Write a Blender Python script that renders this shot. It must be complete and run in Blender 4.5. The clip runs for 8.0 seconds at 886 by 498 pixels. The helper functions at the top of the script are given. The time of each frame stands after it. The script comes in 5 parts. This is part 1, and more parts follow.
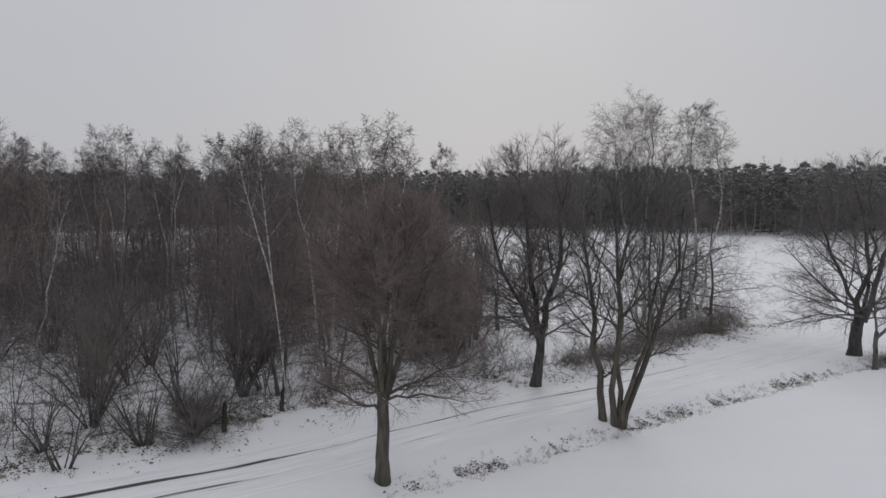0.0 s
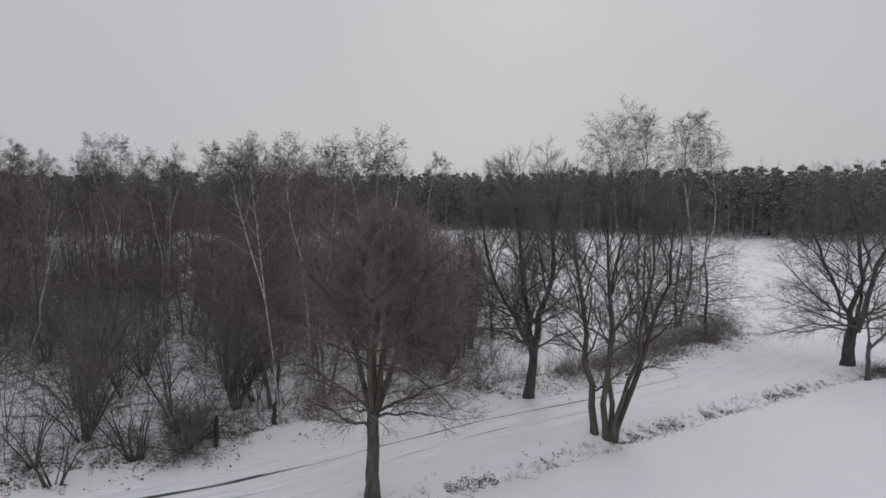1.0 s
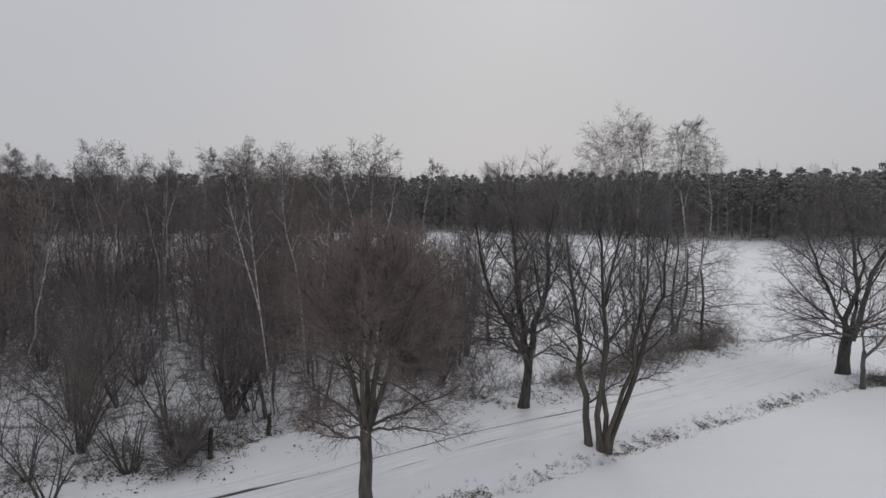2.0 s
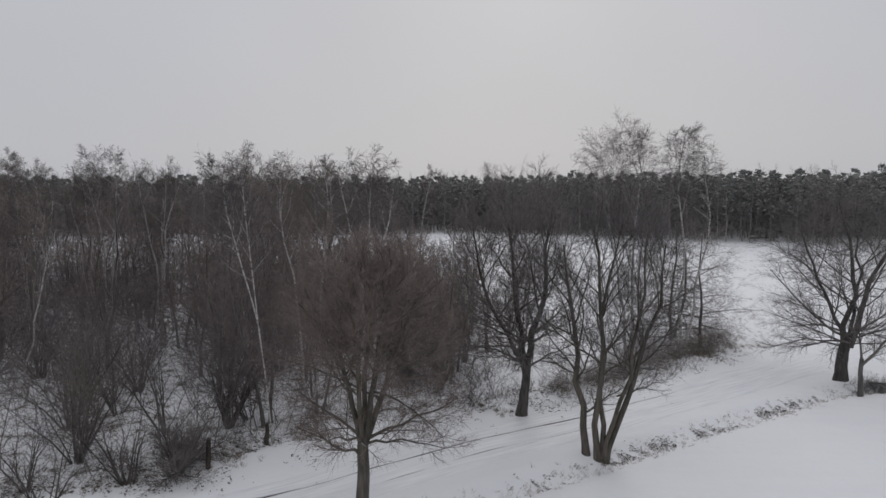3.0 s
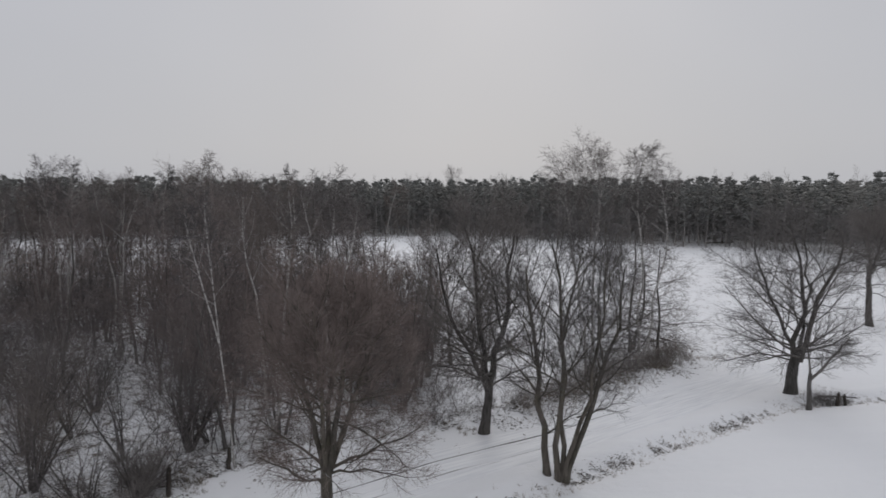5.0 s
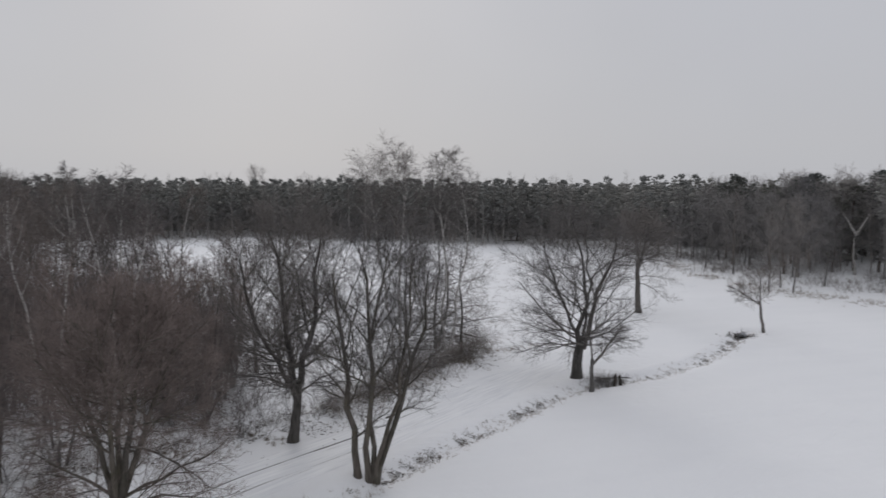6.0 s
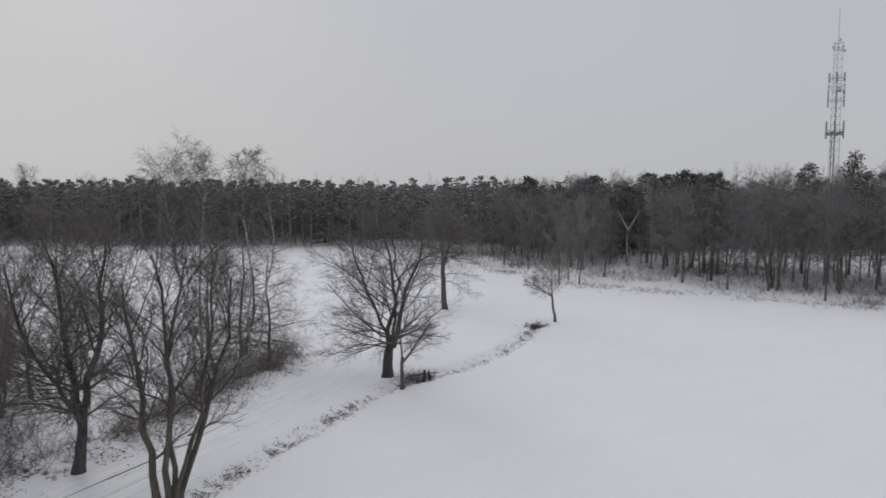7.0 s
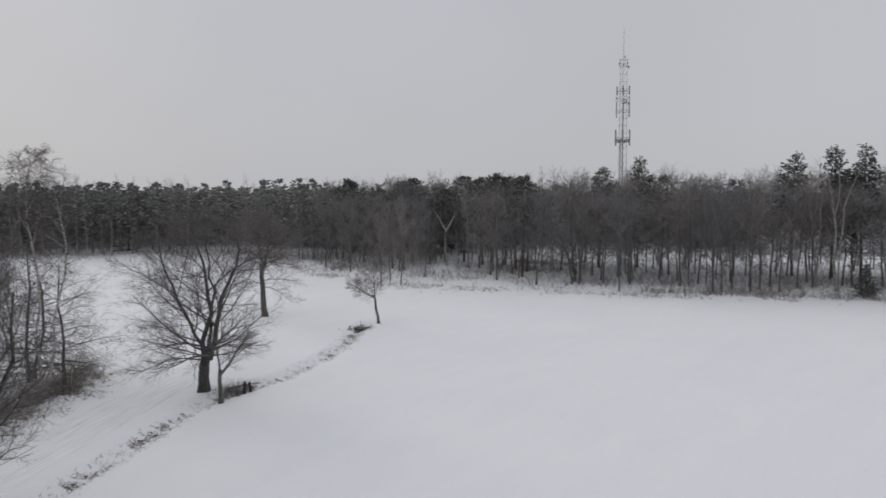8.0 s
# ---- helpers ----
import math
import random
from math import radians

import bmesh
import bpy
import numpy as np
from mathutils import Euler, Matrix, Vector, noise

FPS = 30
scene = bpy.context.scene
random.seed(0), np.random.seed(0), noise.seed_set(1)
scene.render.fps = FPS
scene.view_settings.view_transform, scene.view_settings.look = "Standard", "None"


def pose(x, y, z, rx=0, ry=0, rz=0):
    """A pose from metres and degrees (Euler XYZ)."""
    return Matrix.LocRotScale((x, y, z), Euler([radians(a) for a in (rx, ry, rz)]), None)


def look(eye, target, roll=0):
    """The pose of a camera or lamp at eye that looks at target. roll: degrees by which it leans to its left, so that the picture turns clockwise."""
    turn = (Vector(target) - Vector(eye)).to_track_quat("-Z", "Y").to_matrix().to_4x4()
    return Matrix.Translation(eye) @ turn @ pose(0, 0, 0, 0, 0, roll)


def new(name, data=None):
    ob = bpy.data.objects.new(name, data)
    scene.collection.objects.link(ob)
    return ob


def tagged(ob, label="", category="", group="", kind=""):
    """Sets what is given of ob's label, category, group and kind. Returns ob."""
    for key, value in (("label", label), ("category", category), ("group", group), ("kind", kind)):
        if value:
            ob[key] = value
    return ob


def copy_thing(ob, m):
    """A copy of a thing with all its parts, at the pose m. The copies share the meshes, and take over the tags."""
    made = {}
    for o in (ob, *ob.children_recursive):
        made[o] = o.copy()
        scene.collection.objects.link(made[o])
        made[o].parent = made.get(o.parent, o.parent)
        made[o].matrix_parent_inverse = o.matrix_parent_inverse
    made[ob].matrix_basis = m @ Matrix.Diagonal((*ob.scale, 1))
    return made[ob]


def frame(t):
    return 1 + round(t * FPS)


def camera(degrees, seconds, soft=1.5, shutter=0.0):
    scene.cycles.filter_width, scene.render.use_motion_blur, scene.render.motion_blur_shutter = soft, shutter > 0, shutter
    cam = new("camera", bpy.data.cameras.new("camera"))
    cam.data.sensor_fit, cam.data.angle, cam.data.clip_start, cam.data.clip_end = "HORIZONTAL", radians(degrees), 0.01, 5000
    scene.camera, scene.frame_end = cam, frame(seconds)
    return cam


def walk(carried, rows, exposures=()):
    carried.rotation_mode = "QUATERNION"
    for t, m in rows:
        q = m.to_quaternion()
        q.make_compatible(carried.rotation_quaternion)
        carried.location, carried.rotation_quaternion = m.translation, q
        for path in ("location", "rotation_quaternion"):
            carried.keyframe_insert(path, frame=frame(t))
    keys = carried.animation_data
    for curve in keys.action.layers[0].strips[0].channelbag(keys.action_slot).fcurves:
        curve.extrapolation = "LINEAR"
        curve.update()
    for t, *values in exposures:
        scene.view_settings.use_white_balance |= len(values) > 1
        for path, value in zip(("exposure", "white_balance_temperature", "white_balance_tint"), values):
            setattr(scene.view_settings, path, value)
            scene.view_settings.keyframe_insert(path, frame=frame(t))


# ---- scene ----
cam = camera(66.3, 8.0, soft=1.5, shutter=0.2)
PATH = [
    (0, look((0.000, 0.000, 11.000), (-0.000, 9.969, 10.213), -0.22)),
    (0.5, look((0.181, -0.002, 11.326), (0.188, 9.967, 10.547), -0.22)),
    (1, look((0.373, -0.005, 11.643), (0.383, 9.965, 10.868), -0.24)),
    (1.5, look((0.515, -0.006, 11.944), (0.530, 9.964, 11.173), -0.23)),
    (3, look((0.747, -0.002, 12.729), (0.766, 9.967, 11.944), -0.26)),
    (3.5, look((0.740, 0.006, 13.031), (0.753, 9.975, 12.244), -0.28)),
    (4, look((0.686, 0.006, 13.359), (0.704, 9.975, 12.572), -0.26)),
    (4.2, look((0.676, -0.009, 13.484), (0.690, 9.960, 12.700), -0.20)),
    (4.45, look((0.685, -0.065, 13.64), (0.715, 9.905, 12.853), -0.12)),
    (4.9, look((0.720, -0.160, 13.89), (1.080, 9.803, 13.100), 0.08)),
    (5.3, look((0.760, -0.225, 14.083), (2.063, 9.658, 13.291), 0.24)),
    (5.5, look((0.774, -0.240, 14.130), (2.571, 9.565, 13.334), 0.24)),
    (6, look((0.798, -0.174, 14.140), (4.105, 9.231, 13.357), 0.30)),
    (6.5, look((0.860, -0.121, 14.149), (5.606, 8.648, 13.381), 0.17)),
    (7, look((0.917, -0.069, 14.159), (6.700, 8.053, 13.401), 0.04)),
    (7.5, look((1.002, 0.030, 14.168), (7.806, 7.320, 13.416), -0.12)),
    (8, look((1.020, 0.077, 14.162), (8.714, 6.423, 13.434), -0.32)),
]
walk(cam, PATH)

# ---------------------------------------------------------------- sky and light
SUN_AZ, SUN_EL = 6.0, 24.0          # degrees right of +y, above the horizon
world = bpy.data.worlds.new("overcast_winter_sky")
scene.world = world
world.use_nodes = True
wn, wl = world.node_tree.nodes, world.node_tree.links
wn.clear()
w_out = wn.new("ShaderNodeOutputWorld")
w_bg = wn.new("ShaderNodeBackground")
w_sky = wn.new("ShaderNodeTexSky")
w_sky.sky_type = "NISHITA"
w_sky.sun_disc = False
w_sky.sun_elevation = radians(SUN_EL)
w_sky.sun_rotation = radians(SUN_AZ)
w_sky.dust_density = 3.0
w_co = wn.new("ShaderNodeTexCoord")
w_sep = wn.new("ShaderNodeSeparateXYZ")
w_ramp = wn.new("ShaderNodeValToRGB")
el = w_ramp.color_ramp.elements
el[0].position, el[0].color = 0.0, (0.480, 0.488, 0.520, 1)
el[1].position, el[1].color = 1.0, (0.66, 0.67, 0.71, 1)
for pos, col in ((0.07, (0.495, 0.500, 0.528)), (0.30, (0.500, 0.510, 0.552)), (0.55, (0.59, 0.60, 0.64))):
    e = el.new(pos)
    e.color = (*col, 1)
# soft cloud masses: one wide noise, one finer, and a warm brightening towards the hidden sun
w_n1 = wn.new("ShaderNodeTexNoise")
w_n1.inputs["Scale"].default_value, w_n1.inputs["Detail"].default_value = 1.6, 3.0
w_map = wn.new("ShaderNodeMapRange")
w_map.inputs["From Min"].default_value, w_map.inputs["From Max"].default_value = 0.3, 0.7
w_map.inputs["To Min"].default_value, w_map.inputs["To Max"].default_value = 0.95, 1.04
w_mul = wn.new("ShaderNodeVectorMath")
w_mul.operation = "SCALE"
w_dot = wn.new("ShaderNodeVectorMath")
w_dot.operation = "DOT_PRODUCT"
sun_vec = Vector((math.sin(radians(SUN_AZ)) * math.cos(radians(12)), math.cos(radians(SUN_AZ)) * math.cos(radians(12)), math.sin(radians(12))))
w_dot.inputs[1].default_value = sun_vec
w_glow = wn.new("ShaderNodeMapRange")
w_glow.inputs["From Min"].default_value, w_glow.inputs["From Max"].default_value = 0.80, 1.0
w_glow.interpolation_type = "SMOOTHSTEP"
w_mixg = wn.new("ShaderNodeMix")
w_mixg.data_type = "RGBA"
w_mixg.blend_type = "MULTIPLY"
w_mixg.inputs[7].default_value = (1.02, 1.015, 1.0, 1)
w_skymul = wn.new("ShaderNodeVectorMath")
w_skymul.operation = "SCALE"
w_skymul.inputs["Scale"].default_value = 0.10
w_mixs = wn.new("ShaderNodeMix")
w_mixs.data_type = "RGBA"
w_mixs.inputs[0].default_value = 0.015
wl.new(w_co.outputs["Generated"], w_sep.inputs[0])
wl.new(w_sep.outputs["Z"], w_ramp.inputs[0])
wl.new(w_co.outputs["Generated"], w_n1.inputs["Vector"])
wl.new(w_n1.outputs["Fac"], w_map.inputs["Value"])
wl.new(w_ramp.outputs["Color"], w_mul.inputs[0])
wl.new(w_map.outputs["Result"], w_mul.inputs["Scale"])
wl.new(w_co.outputs["Generated"], w_dot.inputs[0])
wl.new(w_dot.outputs["Value"], w_glow.inputs["Value"])
wl.new(w_glow.outputs["Result"], w_mixg.inputs[0])
wl.new(w_mul.outputs[0], w_mixg.inputs[6])
wl.new(w_sky.outputs["Color"], w_skymul.inputs[0])
wl.new(w_mixg.outputs[2], w_mixs.inputs[6])
wl.new(w_skymul.outputs[0], w_mixs.inputs[7])
wl.new(w_mixs.outputs[2], w_bg.inputs["Color"])
w_bg.inputs["Strength"].default_value = 1.0
wl.new(w_bg.outputs[0], w_out.inputs["Surface"])

sun_data = bpy.data.lights.new("sun", "SUN")
sun_data.energy, sun_data.angle, sun_data.color = 0.5, radians(25), (1.0, 0.97, 0.93)
sun = new("sun", sun_data)
sun.matrix_world = look((0, 0, 60), (-40 * math.sin(radians(SUN_AZ)), -40 * math.cos(radians(SUN_AZ)), 60 - 40 * math.tan(radians(SUN_EL))))
scene.view_settings.exposure = 0.0


# ---------------------------------------------------------------- materials
def material(name, rough=0.85):
    m = bpy.data.materials.new(name)
    m.use_nodes = True
    n, l = m.node_tree.nodes, m.node_tree.links
    b = n["Principled BSDF"]
    b.inputs["Roughness"].default_value = rough
    b.inputs["Specular IOR Level"].default_value = 0.2
    return m, n, l, b


def noise_node(n, l, scale, detail=4.0, vec=None, stretch=None):
    t = n.new("ShaderNodeTexNoise")
    t.inputs["Scale"].default_value, t.inputs["Detail"].default_value = scale, detail
    if stretch:
        mp = n.new("ShaderNodeMapping")
        mp.inputs["Scale"].default_value = stretch
        l.new(vec, mp.inputs["Vector"])
        vec = mp.outputs[0]
    if vec is not None:
        l.new(vec, t.inputs["Vector"])
    return t.outputs["Fac"]


def ramp(n, l, fac, stops):
    r = n.new("ShaderNodeValToRGB")
    e = r.color_ramp.elements
    e[0].position, e[0].color = stops[0][0], (*stops[0][1], 1)
    e[1].position, e[1].color = stops[-1][0], (*stops[-1][1], 1)
    for p, c in stops[1:-1]:
        e.new(p).color = (*c, 1)
    l.new(fac, r.inputs[0])
    return r.outputs["Color"]


def mix(n, l, fac, a, b, blend="MIX"):
    x = n.new("ShaderNodeMix")
    x.data_type, x.blend_type = "RGBA", blend
    for sock, v in ((x.inputs[0], fac), (x.inputs[6], a), (x.inputs[7], b)):
        if isinstance(v, (int, float)):
            sock.default_value = v
        elif isinstance(v, tuple):
            sock.default_value = (*v, 1)
        else:
            l.new(v, sock)
    return x.outputs[2]


def math_node(n, l, op, a, b=0.0):
    x = n.new("ShaderNodeMath")
    x.operation = op
    for sock, v in ((x.inputs[0], a), (x.inputs[1], b)):
        if isinstance(v, (int, float)):
            sock.default_value = v
        else:
            l.new(v, sock)
    return x.outputs[0]


def bump(n, l, b, height, strength=0.4, distance=0.03):
    x = n.new("ShaderNodeBump")
    x.inputs["Strength"].default_value, x.inputs["Distance"].default_value = strength, distance
    l.new(height, x.inputs["Height"])
    l.new(x.outputs[0], b.inputs["Normal"])


def snow_up(n, l, vec, lo, hi, scale):
    """0..1: where snow lies on the upper sides, broken up by a noise."""
    g = n.new("ShaderNodeNewGeometry")
    s = n.new("ShaderNodeSeparateXYZ")
    l.new(g.outputs["Normal"], s.inputs[0])
    v = math_node(n, l, "ADD", s.outputs["Z"], math_node(n, l, "MULTIPLY", math_node(n, l, "SUBTRACT", noise_node(n, l, scale, 3.0, vec), 0.5), 1.2))
    r = n.new("ShaderNodeMapRange")
    r.inputs["From Min"].default_value, r.inputs["From Max"].default_value = lo, hi
    l.new(v, r.inputs["Value"])
    return r.outputs["Result"]


SNOW = (0.86, 0.87, 0.89)


def make_ground():
    m, n, l, b = material("snow_ground", 0.75)
    p = n.new("ShaderNodeNewGeometry").outputs["Position"]
    big = noise_node(n, l, 0.07, 3.0, p)
    mid = noise_node(n, l, 0.9, 5.0, p)
    fine = noise_node(n, l, 9.0, 5.0, p)
    snow = ramp(n, l, big, ((0.3, (0.842, 0.848, 0.868)), (0.7, (0.872, 0.876, 0.893))))
    litter = ramp(n, l, fine, ((0.3, (0.035, 0.028, 0.022)), (0.55, (0.12, 0.092, 0.066)), (0.75, (0.22, 0.18, 0.13))))
    a = n.new("ShaderNodeAttribute")
    a.attribute_name = "litter"
    cover = math_node(n, l, "ADD", a.outputs["Fac"], math_node(n, l, "ADD", math_node(n, l, "MULTIPLY", math_node(n, l, "SUBTRACT", mid, 0.5), 1.3), math_node(n, l, "MULTIPLY", math_node(n, l, "SUBTRACT", fine, 0.5), 1.1)))
    r = n.new("ShaderNodeMapRange")
    r.inputs["From Min"].default_value, r.inputs["From Max"].default_value = 0.47, 0.62
    l.new(cover, r.inputs["Value"])
    crust = noise_node(n, l, 0.45, 4.0, p, (0.25, 1.0, 1.0))
    snow = mix(n, l, 1.0, snow, ramp(n, l, crust, ((0.35, (0.982, 0.983, 0.985)), (0.62, (1.0, 1.0, 1.0)))), "MULTIPLY")
    l.new(mix(n, l, r.outputs["Result"], snow, litter), b.inputs["Base Color"])
    h = math_node(n, l, "ADD", math_node(n, l, "MULTIPLY", mid, 1.0), math_node(n, l, "MULTIPLY", fine, 0.25))
    streak = noise_node(n, l, 1.0, 4.0, p, (0.35, 1.6, 1.0))
    h = math_node(n, l, "ADD", h, math_node(n, l, "MULTIPLY", streak, 0.7))
    bump(n, l, b, h, 0.55, 0.12)
    return m


def make_road():
    m, n, l, b = material("driven_snow", 0.6)
    c = n.new("ShaderNodeTexCoord").outputs["UV"]
    s = n.new("ShaderNodeSeparateXYZ")
    l.new(c, s.inputs[0])
    p = n.new("ShaderNodeNewGeometry").outputs["Position"]
    long = noise_node(n, l, 1.0, 5.0, c, (6.0, 0.35, 1.0))
    fine = noise_node(n, l, 12.0, 4.0, p)
    snow = ramp(n, l, long, ((0.3, (0.74, 0.75, 0.78)), (0.65, (0.89, 0.895, 0.91))))
    wet = ramp(n, l, fine, ((0.3, (0.035, 0.034, 0.035)), (0.7, (0.11, 0.105, 0.10))))
    a = n.new("ShaderNodeAttribute")
    a.attribute_name = "bare"
    cover = math_node(n, l, "ADD", a.outputs["Fac"], math_node(n, l, "MULTIPLY", math_node(n, l, "SUBTRACT", long, 0.5), 1.1))
    r = n.new("ShaderNodeMapRange")
    r.inputs["From Min"].default_value, r.inputs["From Max"].default_value = 0.45, 0.75
    l.new(cover, r.inputs["Value"])
    l.new(mix(n, l, r.outputs["Result"], snow, wet), b.inputs["Base Color"])
    bump(n, l, b, math_node(n, l, "ADD", long, math_node(n, l, "MULTIPLY", fine, 0.4)), 0.4, 0.04)
    return m


def make_bark(name, dark, light, algae=0.35, snow=(0.95, 1.2)):
    m, n, l, b = material(name, 0.9)
    p = n.new("ShaderNodeTexCoord").outputs["Object"]
    rnd = n.new("ShaderNodeObjectInfo").outputs["Random"]
    ridges = noise_node(n, l, 7.0, 6.0, p, (1.0, 1.0, 0.16))
    patch = noise_node(n, l, 0.8, 3.0, p)
    col = ramp(n, l, ridges, ((0.3, dark), (0.7, light)))
    green = ramp(n, l, ridges, ((0.3, (0.035, 0.036, 0.022)), (0.7, (0.105, 0.105, 0.066))))
    r = n.new("ShaderNodeMapRange")
    r.inputs["From Min"].default_value, r.inputs["From Max"].default_value = 0.45, 0.7
    r.inputs["To Max"].default_value = algae
    l.new(patch, r.inputs["Value"])
    col = mix(n, l, r.outputs["Result"], col, green)
    col = mix(n, l, 1.0, col, ramp(n, l, rnd, ((0.0, (0.8, 0.8, 0.8)), (1.0, (1.15, 1.1, 1.08)))), "MULTIPLY")
    col = mix(n, l, snow_up(n, l, p, snow[0], snow[1], 2.0), col, SNOW)
    l.new(col, b.inputs["Base Color"])
    bump(n, l, b, ridges, 0.6, 0.03)
    return m


def make_birch():
    m, n, l, b = material("birch_bark", 0.7)
    p = n.new("ShaderNodeTexCoord").outputs["Object"]
    bands = noise_node(n, l, 3.0, 4.0, p, (0.7, 0.7, 3.5))
    rough = noise_node(n, l, 0.6, 4.0, p)
    col = ramp(n, l, bands, ((0.33, (0.06, 0.055, 0.052)), (0.44, (0.36, 0.346, 0.332)), (0.68, (0.61, 0.593, 0.57))))
    col = mix(n, l, math_node(n, l, "MULTIPLY", rough, 0.4), col, (0.20, 0.175, 0.16))
    l.new(col, b.inputs["Base Color"])
    bump(n, l, b, bands, 0.3, 0.01)
    return m


def make_twig(name, a, c):
    m, n, l, b = material(name, 0.9)
    rnd = n.new("ShaderNodeObjectInfo").outputs["Random"]
    isl = n.new("ShaderNodeNewGeometry").outputs["Random Per Island"]
    p = n.new("ShaderNodeTexCoord").outputs["Object"]
    v = math_node(n, l, "ADD", math_node(n, l, "MULTIPLY", isl, 0.45), math_node(n, l, "MULTIPLY", noise_node(n, l, 0.5, 2.0, p), 0.55))
    col = ramp(n, l, v, ((0.2, a), (0.8, c)))
    col = mix(n, l, 1.0, col, ramp(n, l, rnd, ((0.0, (0.75, 0.75, 0.78)), (1.0, (1.2, 1.12, 1.05)))), "MULTIPLY")
    l.new(col, b.inputs["Base Color"])
    return m


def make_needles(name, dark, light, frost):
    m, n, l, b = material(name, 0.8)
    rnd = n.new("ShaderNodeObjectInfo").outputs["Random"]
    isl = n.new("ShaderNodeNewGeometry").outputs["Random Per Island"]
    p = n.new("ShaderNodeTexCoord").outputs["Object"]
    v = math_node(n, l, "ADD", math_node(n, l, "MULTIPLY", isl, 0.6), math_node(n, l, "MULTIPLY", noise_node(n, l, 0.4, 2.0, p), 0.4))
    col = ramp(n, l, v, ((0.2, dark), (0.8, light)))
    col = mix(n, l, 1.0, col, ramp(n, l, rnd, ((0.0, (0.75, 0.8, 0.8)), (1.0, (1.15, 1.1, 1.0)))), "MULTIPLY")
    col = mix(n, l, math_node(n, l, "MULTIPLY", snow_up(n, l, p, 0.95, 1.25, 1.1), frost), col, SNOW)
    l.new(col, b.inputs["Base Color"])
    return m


def make_metal(name, col, rough=0.5, metal=0.6):
    m, n, l, b = material(name, rough)
    p = n.new("ShaderNodeTexCoord").outputs["Object"]
    f = noise_node(n, l, 2.0, 4.0, p)
    l.new(ramp(n, l, f, ((0.3, tuple(c * 0.8 for c in col)), (0.7, col))), b.inputs["Base Color"])
    b.inputs["Metallic"].default_value = metal
    return m


M_GROUND = make_ground()
M_ROAD = make_road()
M_OAK = make_bark("oak_bark", (0.064, 0.059, 0.053), (0.162, 0.148, 0.130), 0.6)
M_DARK = make_bark("dark_wet_bark", (0.080, 0.076, 0.073), (0.200, 0.190, 0.182), 0.2)
M_EDGEBARK = make_bark("forest_edge_bark", (0.095, 0.091, 0.087), (0.21, 0.203, 0.196), 0.2)
M_WET = make_bark("wet_oak_bark", (0.048, 0.046, 0.044), (0.130, 0.123, 0.117), 0.25)
M_DUSTED = make_bark("snow_dusted_bark", (0.10, 0.096, 0.092), (0.24, 0.23, 0.22), 0.1, (0.55, 0.95))
M_ROT = make_bark("rotten_wood", (0.028, 0.025, 0.023), (0.085, 0.074, 0.066), 0.2, (1.2, 1.5))
M_BIRCH = make_birch()
M_TWIG = make_twig("grey_brown_twigs", (0.124, 0.117, 0.113), (0.250, 0.236, 0.228))
M_TWIG_RED = make_twig("russet_twigs", (0.124, 0.107, 0.103), (0.245, 0.209, 0.201))
M_TWIG_BIRCH = make_twig("birch_twigs", (0.098, 0.091, 0.089), (0.200, 0.187, 0.182))
# forest twigs and far trunks: lighter grey stands in for aerial haze
M_TWIG_FAR = make_twig("hazed_grey_twigs", (0.200, 0.199, 0.199), (0.315, 0.312, 0.311))
# lighter than M_TWIG: its colour lifts the shade inside the wood
M_TWIG_WOOD = make_twig("lightened_wood_twigs", (0.139, 0.127, 0.125), (0.272, 0.247, 0.240))
M_TWIG_EDGE = make_twig("forest_edge_twigs", (0.146, 0.143, 0.143), (0.262, 0.257, 0.256))
M_BUSH = make_twig("bush_twigs", (0.112, 0.105, 0.102), (0.228, 0.214, 0.207))
M_GRASS = make_twig("withered_grass", (0.10, 0.078, 0.052), (0.26, 0.20, 0.135))
M_LEAF = make_twig("dead_leaves", (0.030, 0.025, 0.021), (0.11, 0.088, 0.068))
M_NEEDLE = make_needles("pine_needles", (0.096, 0.100, 0.096), (0.168, 0.173, 0.165), 0.12)
# distant needles: paler base colour imitates haze, no snow on them
M_NEEDLE_FAR = make_needles("hazed_pine_needles", (0.212, 0.210, 0.206), (0.290, 0.287, 0.281), 0.0)
M_PINEBARK = make_bark("pine_bark", (0.055, 0.044, 0.038), (0.15, 0.115, 0.095), 0.1)
M_STEEL = make_metal("galvanised_steel", (0.66, 0.67, 0.69), 0.5, 0.1)
M_PANEL = make_metal("antenna_plastic", (0.30, 0.31, 0.33), 0.55, 0.0)


# ---------------------------------------------------------------- mesh tools
def mesh_of(name, chunks, smooth=True):
    """One mesh from chunks of (vertices, faces); the faces of a chunk all have the same number of corners."""
    vs, ls, st, base, loops = [], [], [], 0, 0
    for v, fc in chunks:
        if len(fc) == 0:
            continue
        vs.append(v)
        ls.append((fc + base).ravel())
        st.append(loops + np.arange(len(fc)) * fc.shape[1])
        base += len(v)
        loops += fc.size
    v, lo, s = np.concatenate(vs).astype(np.float32), np.concatenate(ls).astype(np.int32), np.concatenate(st).astype(np.int32)
    me = bpy.data.meshes.new(name)
    me.vertices.add(len(v))
    me.vertices.foreach_set("co", v.ravel())
    me.loops.add(len(lo))
    me.loops.foreach_set("vertex_index", lo)
    me.polygons.add(len(s))
    me.polygons.foreach_set("loop_start", s)
    me.polygons.foreach_set("use_smooth", np.full(len(s), smooth))
    me.update(calc_edges=True)
    return me


